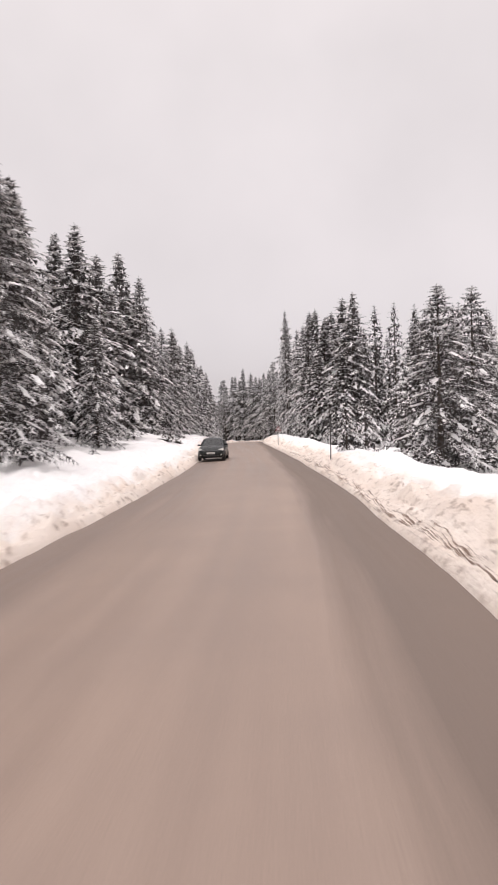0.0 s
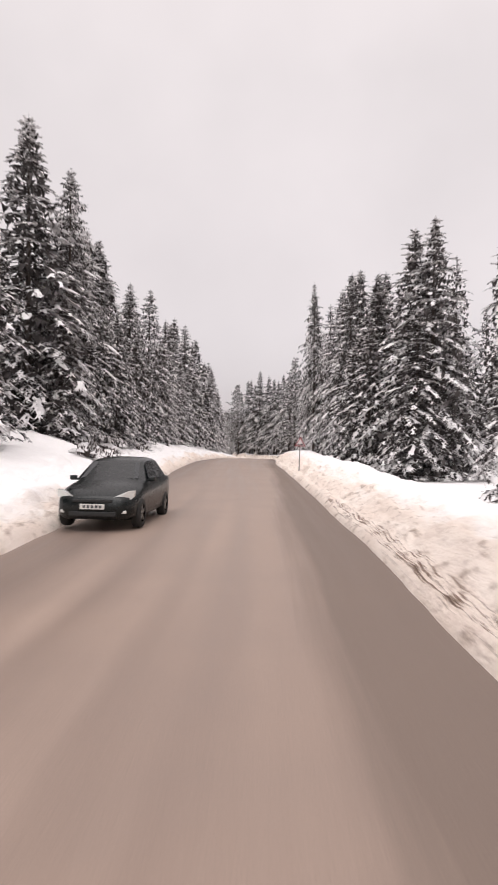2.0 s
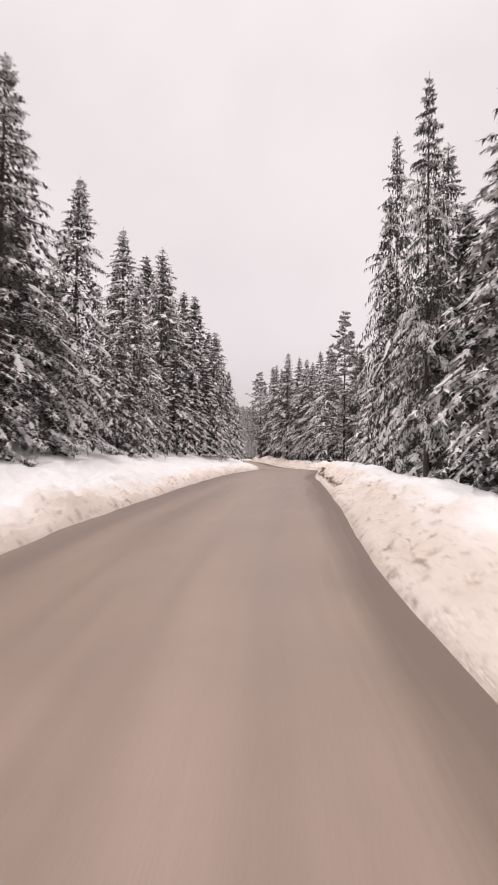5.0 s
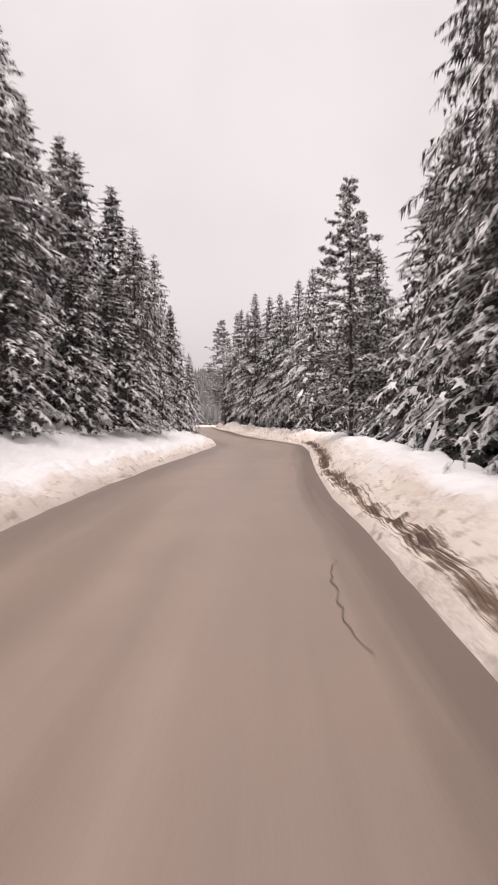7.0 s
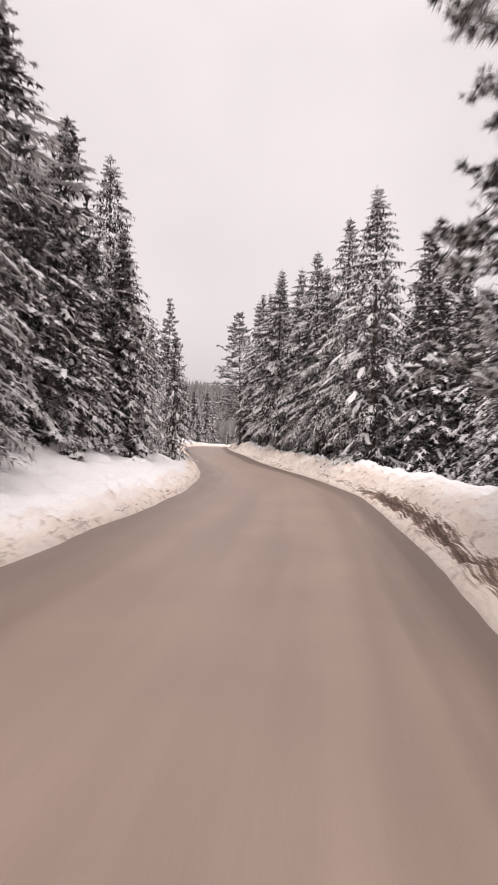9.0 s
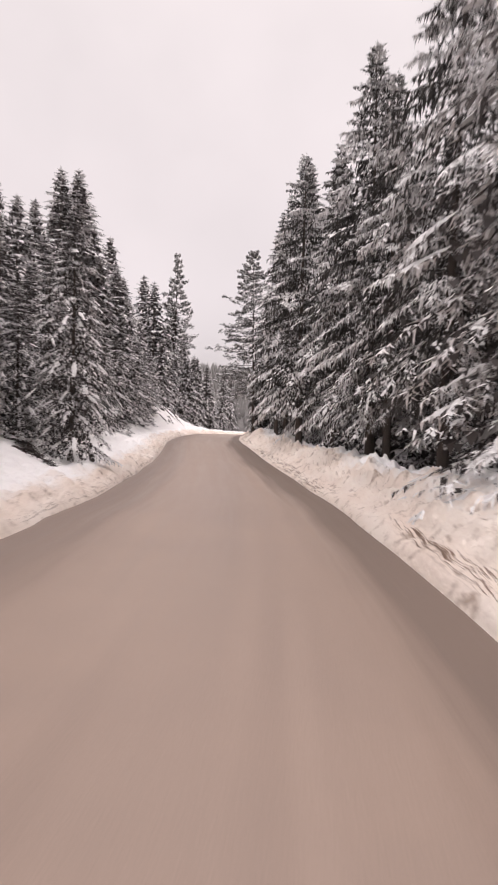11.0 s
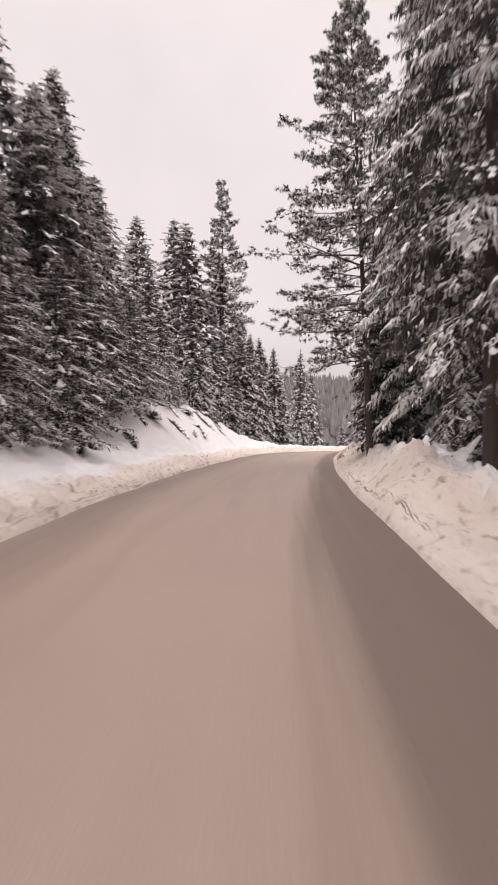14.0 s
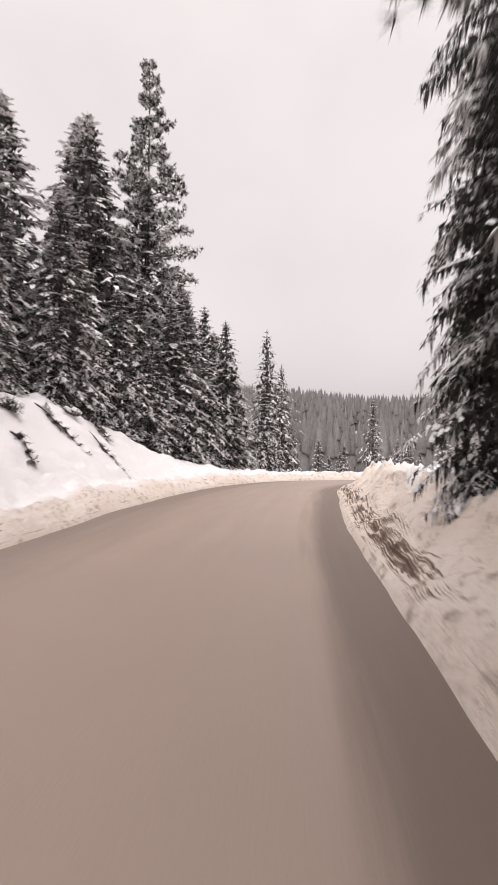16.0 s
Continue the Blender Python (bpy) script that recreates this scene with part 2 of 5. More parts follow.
# far trees: distance haze painted in as a paler needle colour
M_FAR = needle_material("hazed_distant_conifers", (0.13, 0.122, 0.118), (0.20, 0.19, 0.185), 0.65, 0.37)
M_DEAD = simple("weathered_branch", (0.30, 0.27, 0.25), 0.85, 0, 0.3, 20)


# ---- small helpers ----
def link_mesh(name, verts, faces, material, parent=None, label="", smooth=False, uvs=None):
    """One mesh object from arrays; faces are lists of equal length (triangles or quads)."""
    me = bpy.data.meshes.new(name)
    v = np.asarray(verts, dtype=np.float32)
    f = np.asarray(faces, dtype=np.int32)
    k = f.shape[1]
    me.vertices.add(len(v))
    me.vertices.foreach_set("co", v.ravel())
    me.loops.add(f.size)
    me.loops.foreach_set("vertex_index", f.ravel())
    me.polygons.add(len(f))
    me.polygons.foreach_set("loop_start", np.arange(0, f.size, k, dtype=np.int32))
    me.polygons.foreach_set("loop_total", np.full(len(f), k, dtype=np.int32))
    if uvs is not None:
        layer = me.uv_layers.new(name="UVMap")
        layer.data.foreach_set("uv", np.asarray(uvs, dtype=np.float32)[f.ravel()].ravel())
    me.update(calc_edges=True)
    me.validate()
    if smooth:
        me.polygons.foreach_set("use_smooth", np.ones(len(me.polygons), dtype=bool))
    me.materials.append(material)
    ob = new(name, me)
    if parent is not None:
        ob.parent = parent
    if label:
        ob["label"] = label
    return ob


def part(name, bm, material, parent=None, label="", smooth=False):
    me = bpy.data.meshes.new(name)
    bm.to_mesh(me)
    bm.free()
    if smooth:
        me.polygons.foreach_set("use_smooth", np.ones(len(me.polygons), dtype=bool))
    me.materials.append(material)
    ob = new(name, me)
    if parent is not None:
        ob.parent = parent
    if label:
        ob["label"] = label
    return ob


def lattice(ix, iy, seed):
    h = (ix.astype(np.int64) * 374761393 + iy.astype(np.int64) * 668265263 + seed * 1442695041) & 0x7FFFFFFF
    h = ((h ^ (h >> 13)) * 1274126177) & 0x7FFFFFFF
    h = h ^ (h >> 16)
    return (h & 0xFFFF) / 65535.0 * 2 - 1


def vnoise(x, y, seed=0):
    ix, iy = np.floor(x), np.floor(y)
    fx, fy = x - ix, y - iy
    fx, fy = fx * fx * (3 - 2 * fx), fy * fy * (3 - 2 * fy)
    ix, iy = ix.astype(np.int64), iy.astype(np.int64)
    a, b = lattice(ix, iy, seed), lattice(ix + 1, iy, seed)
    c, d = lattice(ix, iy + 1, seed), lattice(ix + 1, iy + 1, seed)
    return (a * (1 - fx) + b * fx) * (1 - fy) + (c * (1 - fx) + d * fx) * fy


def fbm(x, y, seed=0, octaves=4):
    s, amp = 0, 1.0
    for i in range(octaves):
        s = s + amp * vnoise(x * 2 ** i, y * 2 ** i, seed + i * 17)
        amp *= 0.5
    return s


def smooth01(x):
    x = np.clip(x, 0, 1)
    return x * x * (3 - 2 * x)


# ---- the road's plan: y, uphill edge x, valley edge x, height ----
ROAD = [
    (-68.4, -9.23, -2.17, 0.00),
    (-34.2, -6.95, 0.00, 0.00),
    (0.0, -4.67, 2.28, 0.00),
    (22.8, -3.42, 3.53, 0.07),
    (45.6, -2.85, 3.42, 0.46),
    (68.4, -3.65, 2.96, 0.78),
    (77.5, -3.70, 2.62, 0.99),
    (91.2, -3.59, 2.96, 0.97),
    (114.0, -3.53, 3.25, 0.66),
    (136.8, -2.62, 4.56, 0.19),
    (148.2, -2.39, 4.90, -0.12),
    (159.6, -3.19, 4.10, -0.44),
    (171.0, -4.56, 2.74, -0.77),
    (182.4, -6.38, 0.80, -0.99),
    (193.8, -8.44, -1.25, -1.04),
    (205.2, -10.72, -3.42, -0.92),
    (216.6, -12.88, -5.47, -0.97),
    (228.0, -14.71, -7.07, -1.12),
    (241.7, -16.30, -8.66, -1.29),
    (254.2, -17.33, -9.58, -1.48),
    (266.8, -17.33, -9.80, -1.77),
    (280.4, -14.48, -6.38, -2.22),
    (291.8, -8.55, 0.00, -2.79),
    (303.2, 1.14, 10.26, -3.48),
    (319.2, 18.24, 28.50, -4.50),
]
RT = np.array(ROAD)


def spline(y, col):
    """Catmull-Rom (cubic Hermite) through the road table, held straight past its ends."""
    ys, vs = RT[:, 0], RT[:, col]
    m = np.gradient(vs, ys)
    y = np.asarray(y, dtype=float)
    yc = np.clip(y, ys[0], ys[-1])
    i = np.clip(np.searchsorted(ys, yc) - 1, 0, len(ys) - 2)
    h = ys[i + 1] - ys[i]
    t = (yc - ys[i]) / h
    return ((2 * t ** 3 - 3 * t ** 2 + 1) * vs[i] + (t ** 3 - 2 * t ** 2 + t) * h * m[i]
            + (-2 * t ** 3 + 3 * t ** 2) * vs[i + 1] + (t ** 3 - t ** 2) * h * m[i + 1])


def edge_up(y):
    return spline(y, 1) + 0.07 * vnoise(np.asarray(y) * 0.35, np.zeros_like(np.asarray(y, dtype=float)), 5) + 0.03 * vnoise(np.asarray(y) * 1.4, np.zeros_like(np.asarray(y, dtype=float)), 6)


def edge_valley(y):
    return spline(y, 2) + 0.06 * vnoise(np.asarray(y) * 0.2, np.zeros_like(np.asarray(y, dtype=float)), 7) + 0.012 * vnoise(np.asarray(y) * 1.3, np.zeros_like(np.asarray(y, dtype=float)), 8)


def road_z(y):
    return spline(y, 3)


def hills(x, y):
    """Far relief: the wooded ridge that closes the valley, and the drop beyond the bend."""
    drop = -8.0 * smooth01((y - 282) / 70) * smooth01((x + 90) / 90)
    ridge = 44.0 * smooth01((y - 430) / 420) * (0.92 + 0.12 * vnoise(x * 0.006, y * 0.004, 31))
    return drop + ridge


def side_up(d, y):
    """Height over the road of the uphill side, d metres out from the asphalt."""
    lip = 0.16 * smooth01(d / 0.25) + 0.42 * smooth01((d - 0.1) / 1.5)
    k = 0.20 + 0.13 * smooth01((y - 40) / 60) + 0.06 * smooth01((y - 150) / 45)
    k = k * (1 - 1.15 * smooth01((y - 256) / 34))
    cut = 0.60 * smooth01((y - 222) / 14) * (1 - smooth01((y - 252) / 26)) * np.clip(d - 1.7, 0, 3.4)
    slope = k * np.maximum(0, d - 1.9) * (1 - 0.35 * smooth01((d - 14) / 30))
    return lip + cut + np.minimum(slope, 16 + 0 * d)


def side_valley(d, y):
    ridge = 0.55 + 0.25 * smooth01((y - 70) / 60)
    lip = 0.14 * smooth01(d / 0.22) + ridge * smooth01((d - 0.15) / 2.0)
    fall = (ridge + 0.10) * smooth01((d - 2.7) / 2.6)
    return lip - fall - 0.05 * np.minimum(np.maximum(0, d - 4), 30)


def ground_z(x, y):
    x, y = np.asarray(x, dtype=float), np.asarray(y, dtype=float)
    lx, rx = edge_up(y), edge_valley(y)
    du, dv = np.maximum(0, lx - x), np.maximum(0, x - rx)
    far = 1 - smooth01((y - 300) / 60)
    h = np.where(x < lx, side_up(du, y), np.where(x > rx, side_valley(dv, y), -0.3)) * np.where((x > lx) & (x < rx), 1, 0.35 + 0.65 * far)
    soft = 0.16 * fbm(x * 0.22, y * 0.22, 3, 3) * smooth01((np.maximum(du, dv) - 2.0) / 3)
    return road_z(y) + h + soft + hills(x, y)


def grid_faces(rows, cols):
    i = np.arange(rows - 1)[:, None] * cols + np.arange(cols - 1)[None, :]
    i = i.ravel()
    return np.stack([i, i + 1, i + cols + 1, i + cols], 1)


# road surface
ys = np.arange(-60, 318, 0.5)
us = np.linspace(0, 1, 25)
LX, RX = edge_up(ys), edge_valley(ys)
gx = (LX[:, None] - 0.25) + (RX - LX + 0.5)[:, None] * us[None, :]
gy = np.repeat(ys[:, None], len(us), 1)
crown = 0.06 * (1 - (2 * us - 1) ** 2)
gz = road_z(ys)[:, None] + crown[None, :] + 0.008 * fbm(gx * 0.5, gy * 0.2, 11, 3)
uv = np.stack([(gx - LX[:, None]).ravel() * 6.9 / np.repeat(RX - LX, len(us)), gy.ravel()], 1)
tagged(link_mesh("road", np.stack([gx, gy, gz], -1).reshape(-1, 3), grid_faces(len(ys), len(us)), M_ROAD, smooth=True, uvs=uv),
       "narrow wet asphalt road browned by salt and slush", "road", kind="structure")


# stretches where soil is scraped into the bank: from y, to y, distance from the asphalt, half width, strength
SOIL_VALLEY = ((-12, 50, 0.3, 0.2, 0.36), (93, 119, 0.44, 0.21, 0.95), (115, 154, 0.48, 0.24, 1.25), (150, 166, 0.45, 0.2, 0.5), (170, 204, 0.35, 0.3, 0.3), (205, 236, 0.35, 0.15, 0.25), (233, 268, 0.5, 0.32, 0.7))
SOIL_UPHILL = ((110, 280, 0.15, 0.12, 0.18),)


def slope_hump(X, Y, D):
    """Stumps and stones buried under the snow of the slope."""
    rough_slope = np.maximum(0, vnoise(X * 0.75, Y * 0.6, 27) - 0.15) * 0.40 + np.maximum(0, vnoise(X * 1.9, Y * 1.6, 28) - 0.1) * 0.16
    return rough_slope * smooth01((D - 2.4) / 1.2) * (1 - smooth01((D - 8.0) / 1.0))


def slope_top(x, y):
    """Height of the uphill snow slope's surface."""
    x, y = np.float64(x), np.float64(y)
    return float(ground_z(x, y) + slope_hump(x, y, edge_up(y) - x) + 0.035)


def snow_bank(name, uphill, material, label):
    yb = np.arange(-12, 300, 0.22 if uphill else 0.19)
    d = np.concatenate([np.linspace(0, 0.6, 10), np.linspace(0.7, 3.4, 27), np.linspace(3.6, 5.2, 7)])
    if uphill:
        d = np.concatenate([d, np.linspace(5.5, 9.4, 14)])
    D = np.repeat(d[None, :], len(yb), 0)
    Y = np.repeat(yb[:, None], len(d), 1)
    if uphill:
        X = edge_up(yb)[:, None] - D
        H = side_up(D, Y)
    else:
        X = edge_valley(yb)[:, None] + D
        H = side_valley(D, Y)
    amp = smooth01(D / 0.5) * (1 - 0.8 * smooth01((D - 2.6) / 2.0))
    heap = 0.18 * vnoise(X * 0.5, Y * 0.33, 21) + 0.13 * vnoise(X * 1.2, Y * 0.9, 22)
    clod = np.abs(vnoise(X * 2.6, Y * 2.1, 23)) * 0.30 + np.maximum(0, vnoise(X * 4.6, Y * 3.6, 24)) * 0.26
    if uphill:
        clod, heap = clod * 0.62, heap * 0.75
    else:
        # smooth plough-cut face, broken clods only along the crest past the bend
        clod = clod * (0.36 + 0.75 * smooth01((Y - 145) / 30) * smooth01((D - 0.5 - 0.7 * smooth01((Y - 180) / 15)) / 0.6))
        heap = heap * (1 - 0.5 * smooth01((0.9 - D) / 0.5)) * (1 + 0.9 * smooth01((Y - 185) / 20) * smooth01((D - 0.5) / 0.8))
    groove = 0.07 * vnoise(D * 3.5 + 0.3 * vnoise(Y * 0.2, Y * 0, 26), Y * 0.12, 25) * (1 - smooth01((D - 1.2) / 0.8))
    far_edge = 8.6 if uphill else 4.4
    outer = smooth01((D - far_edge) / 0.8)
    hump = slope_hump(X, Y, D) * (1.0 if uphill else 0.4)
    Z = road_z(Y) + H + amp * (heap + clod + groove) + hump + 0.035 - outer * 0.12 + 0.16 * fbm(X * 0.22, Y * 0.22, 3, 3) * smooth01((D - 2.0) / 3)
    Z = np.where(D < 0.01, road_z(Y) - 0.05, Z)
    soil = np.zeros_like(D)
    for y0, y1, dc, hw, much in SOIL_UPHILL if uphill else SOIL_VALLEY:
        along = smooth01((Y - y0) / 4.0) * smooth01((y1 - Y) / 4.0)
        across = np.exp(-((D - dc - 0.10 * vnoise(Y * 0.12, Y * 0, 71)) / hw) ** 2)
        torn = np.clip(1.0 + 0.3 * vnoise(D * 3.2, Y * 0.25, 72), 0, 1)
        soil = np.maximum(soil, much * along * across * torn)
    Z = Z - 0.07 * soil
    f = grid_faces(len(yb), len(d))
    if uphill:
        f = f[:, ::-1]
    ob = link_mesh(name, np.stack([X, Y, Z], -1).reshape(-1, 3), f, material, smooth=True, uvs=np.stack([D.ravel(), Y.ravel()], 1))
    ob.data.attributes.new("soil", "FLOAT", "POINT").data.foreach_set("value", soil.ravel().astype(np.float32))
    return tagged(ob, label, "snow bank", kind="structure")


snow_bank("snow_bank_uphill", True, M_BANK_UPHILL, "ploughed white snow bank along the uphill road edge")
snow_bank("snow_bank_valley", False, M_BANK_VALLEY, "dirty lumpy ploughed snow bank stained brown by road spray")

# ground: one snow sheet out to the horizon
yg = np.concatenate([np.linspace(-900, -70, 14), np.arange(-60, 330, 1.5), np.linspace(332, 900, 60), np.linspace(950, 3000, 12)])
do = np.concatenate([np.array([0.5, 1.5, 3.0]), np.arange(4, 30, 1.5), np.linspace(32, 120, 18), np.linspace(140, 900, 16), np.array([1400.0, 2600.0])])
Lg, Rg = edge_up(yg), edge_valley(yg)
mid_u = np.linspace(0, 1, 5)
gx = np.concatenate([Lg[:, None] - do[None, ::-1], Lg[:, None] + (Rg - Lg)[:, None] * mid_u[None, :], Rg[:, None] + do[None, :]], 1)
gy = np.repeat(yg[:, None], gx.shape[1], 1)
gz = ground_z(gx, gy)
near = np.maximum(Lg[:, None] - gx, gx - Rg[:, None])
gz = gz - 0.6 * (1 - smooth01((near - 3.2) / 0.8)) * ((gy > -14) & (gy < 302)) - 0.05
uv = np.stack([np.maximum(near, 0).ravel(), gy.ravel()], 1)
tagged(link_mesh("ground", np.stack([gx, gy, gz], -1).reshape(-1, 3), grid_faces(*gx.shape), M_GROUND, smooth=True, uvs=uv),
       "snow-covered forest ground rolling towards a far ridge", "snow", kind="structure")


# ---- conifers ----
UP = np.array([0.0, 0.0, 1.0])


def unit(v):
    return v / (np.linalg.norm(v, axis=-1, keepdims=True) + 1e-9)


class Pieces:
    """Collects many small alike pieces of geometry, each with a frost value, as triangles."""

    def __init__(self):
        self.v, self.f, self.a, self.n = [], [], [], 0

    def add(self, corners, faces, frost=0.0):
        """corners: a list of (m, 3) arrays, one for each corner of the piece; faces: its triangles."""
        v = np.stack(corners, 1)
        m, k = v.shape[:2]
        base = self.n + np.arange(m)[:, None, None] * k
        self.v.append(v.reshape(-1, 3))
        self.f.append((base + np.array(faces)[None]).reshape(-1, 3))
        self.a.append(np.repeat(np.broadcast_to(np.asarray(frost, dtype=float), (m,)), k))
        self.n += m * k

    def arrays(self):
        if not self.v:
            return np.zeros((0, 3)), np.zeros((0, 3), int), np.zeros(0)
        return np.concatenate(self.v), np.concatenate(self.f), np.concatenate(self.a)


def trunk_arrays(rs, height, sides, thick=1.0):
    kv, kf = [], []
    lv = np.array([-0.8 / height, 0.02, 0.12, 0.3, 0.6, 0.97])
    r0 = (height * 0.0095 + 0.03) * thick
    bend = rs.randn(2) * 0.12
    for i, s in enumerate(lv):
        r = r0 * (1.3 if i < 1 else 1.0) * max(0.08, 1 - s)
        for j in range(sides):
            a = 6.2832 * j / sides
            kv.append((r * math.cos(a) + bend[0] * s * (1 - s), r * math.sin(a) + bend[1] * s * (1 - s), height * s))
    for i in range(len(lv) - 1):
        for j in range(sides):
            p, q = i * sides + j, i * sides + (j + 1) % sides
            kf.append((p, q, q + sides, p + sides))
    return kv, kf


DOME = ((0, 1, 4), (0, 4, 3), (1, 2, 5), (1, 5, 4), (3, 4, 7), (3, 7, 6), (4, 5, 8), (4, 8, 7))


def snow_lumps(out, centre, along, across, half, wide, thick):
    """Soft cushions of snow: 3 x 3 low domes."""
    rows = []
    for j, w, h, drop in ((-1, 0.55, 0.35, 0.0), (0.05, 1.0, 1.0, 0.0), (1, 0.5, 0.2, 0.25)):
        c = centre + along * (half * j)[:, None] - UP * (thick * drop)[:, None]
        for i, k in ((-1, 0.0), (0, 1.0), (1, 0.0)):
            rows.append(c + across * (wide * w * i)[:, None] + UP * (thick * (h * k - 0.35 * (1 - k)))[:, None])
    out.add(rows, DOME)


def spruce(seed, height, radius, levels, per, twigs, fine, load, bare=0.03, inner=260, droop=1.0, ragged=0.11, lump=1.0, tuck=0.38):
    """Trunk, needles and snow of a spruce: whorls of sagging boughs, each a flat spray of twigs with hanging branchlets."""
    rs = np.random.RandomState(seed)
    needles, snow = Pieces(), Pieces()
    v = (np.arange(levels) + 0.7 * rs.rand(levels)) / levels
    lev = bare + (0.975 - bare) * (1 - (1 - v) ** 1.5)
    u, az = [], []
    for w in lev:
        k = max(4, int(round(per * (0.72 + 0.4 * (1 - w)) + rs.rand() - 0.5)))
        u += [w] * k
        az += list(rs.rand() * 6.28 + 6.2832 * np.arange(k) / k + rs.randn(k) * 0.2)
    u, az = np.array(u), np.array(az)
    n = len(u)
    u = np.clip(u + rs.randn(n) * 0.35 / levels * (1 - u), bare * 0.6, 0.985)

    def reach(w):
        return radius * (1 - w) ** (0.85 if fine > 6 else 0.87) * (1 - tuck * np.clip(1 - w / 0.45, 0, 1)) + 0.04

    wave = 1 + 0.13 * np.sin(az * 2 + 9 * u + seed) * np.sin(17 * u + az + 2 * seed)
    L = reach(u) * wave * np.clip(1 + ragged * rs.randn(n), 0.55, 1.22)
    out = np.stack([np.cos(az), np.sin(az), 0 * az], 1)
    side = np.stack([-np.sin(az), np.cos(az), 0 * az], 1)
    z0 = height * u
    rise = 0.10 + 0.10 * u + 0.75 * u ** 6 + 0.08 * rs.randn(n)
    lift = 0.12
    sag = np.minimum(droop * (1.0 - 0.50 * u) + 0.10 * rs.randn(n), rise + lift + (z0 - 0.15) / L)

    def at(t):
        return out[:, None] * (L[:, None] * t)[..., None] + UP * (z0[:, None] + L[:, None] * (rise[:, None] * t - sag[:, None] * t ** 2 + lift * t ** 3))[..., None]

    def heading(t):
        return unit(out[:, None] + UP * (rise[:, None] - 2 * sag[:, None] * t + 3 * lift * t ** 2)[..., None])

    # twigs to both sides, and one that ends the bough
    k = 2 * twigs + 1
    sgn = np.concatenate([np.tile([-1.0, 1.0], twigs), [0.0]])
    t = np.concatenate([np.repeat(0.16 + 0.80 * (np.arange(twigs) + 0.5) / twigs, 2), [0.86]])[None, :] + 0.05 * rs.randn(n, k)
    t = np.clip(t, 0.08, 1.0)
    ang = np.where(sgn == 0, 0, 0.74 + 0.18 * rs.randn(n, k))
    P, T = at(t), heading(t)
    fall = (0.05 + 0.30 * rs.rand(n, k)) * (1 - 0.85 * u[:, None])
    D = unit(T * np.cos(ang)[..., None] + side[:, None] * (sgn * np.sin(ang))[..., None] - UP * fall[..., None])
    ln = np.minimum(1.15 if fine > 6 else 0.90, 0.50 * L[:, None] * np.clip(1.12 - t, 0.1, 1) ** 0.80 + 0.05) * (0.65 + 0.6 * rs.rand(n, k))
    ln = np.where(sgn == 0, 0.18 * L[:, None] + 0.10, ln)
    bough_frost = 0.02 + 0.95 * rs.rand(n) ** 1.3 if fine > 6 else 0.30 + 0.50 * rs.rand(n)
    frost = np.clip(bough_frost[:, None] + 0.30 * (t - 0.55) + 0.14 * rs.randn(n, k), 0, 1).ravel()
    tt, uu = t.ravel(), np.repeat(u, k)
    P, D, ln = P.reshape(-1, 3), D.reshape(-1, 3), ln.ravel()
    lat = unit(np.cross(D, UP))
    m = len(P)
    small = np.clip(np.repeat(L, k) / 1.6, 0.25, 1.0)
    wd = (0.25 if fine else 0.28) * ln + 0.025 * small
    if fine:
        for j in range(fine):
            s = (j + 0.5) / fine
            root = P + D * (ln * s * 0.94)[:, None]
            sd = (1 if j % 2 else -1) * (wd * (1.25 - 0.85 * s) * (0.6 + 0.8 * rs.rand(m))) * (0.8 if fine > 6 else 1.0)
            tip = root + D * (ln * (0.12 + 0.2 * rs.rand(m)))[:, None] + lat * sd[:, None] - UP * (wd * (0.05 + 0.6 * rs.rand(m)))[:, None]
            bw = np.minimum(ln / fine * 0.62, 0.028 if fine > 6 else 0.042)[:, None]
            needles.add([root - D * bw, root + D * bw, tip], [(0, 1, 2)], frost)
    else:
        # three narrow blades, spread like a fan
        hb = ((0.12 if twigs > 2 else 0.17) * ln + 0.03)[:, None]
        needles.add([P - lat * hb, P + lat * hb, P + D * ln[:, None]], [(0, 1, 2)], frost)
        for i in (-1, 1):
            root = P + D * (ln * (0.22 + 0.16 * rs.rand(m)))[:, None]
            tip = P + D * (ln * (0.62 + 0.22 * rs.rand(m)))[:, None] + lat * (i * wd * (0.8 + 0.5 * rs.rand(m)))[:, None] - UP * (wd * (0.2 + 0.5 * rs.rand(m)))[:, None]
            needles.add([root - D * hb * 1.2, root + D * hb * 1.2, tip], [(0, 1, 2)], frost)
    for _ in range(2 if fine > 6 else 1 if fine else 0):
        root = P + D * (ln * (0.12 + 0.65 * rs.rand(m)))[:, None]
        hw = ((0.026 if fine > 6 else 0.04 if fine else 0.07) * small + 0.06 * ln)[:, None]
        hl = (0.08 * small + (0.18 + 0.40 * rs.rand(m)) * np.minimum(ln, 0.8))[:, None]
        needles.add([root - D * hw, root + D * hw, root - UP * hl + D * 0.25 * hl + lat * (0.15 * hl * rs.randn(m, 1))], [(0, 1, 2)], 0.62 * frost)
    # bough stems
    e = np.ones((n, 1))
    p0, p1, p2 = at(0 * e)[:, 0], at(0.6 * e)[:, 0], at(1.02 * e)[:, 0]
    bw = (0.010 * L + 0.008)[:, None]
    needles.add([p0 + UP * bw, p0 - UP * bw, p1 + side * bw, p1 - side * bw - UP * bw, p2], [(0, 1, 2), (0, 1, 3), (2, 3, 4)], 0.2)
    # shaded inner foliage hanging round the stem
    wi = bare + 0.95 * (1 - bare) * rs.rand(inner)
    ai = rs.rand(inner) * 6.2832
    ri = reach(wi) * 0.70 * rs.rand(inner) ** 0.7
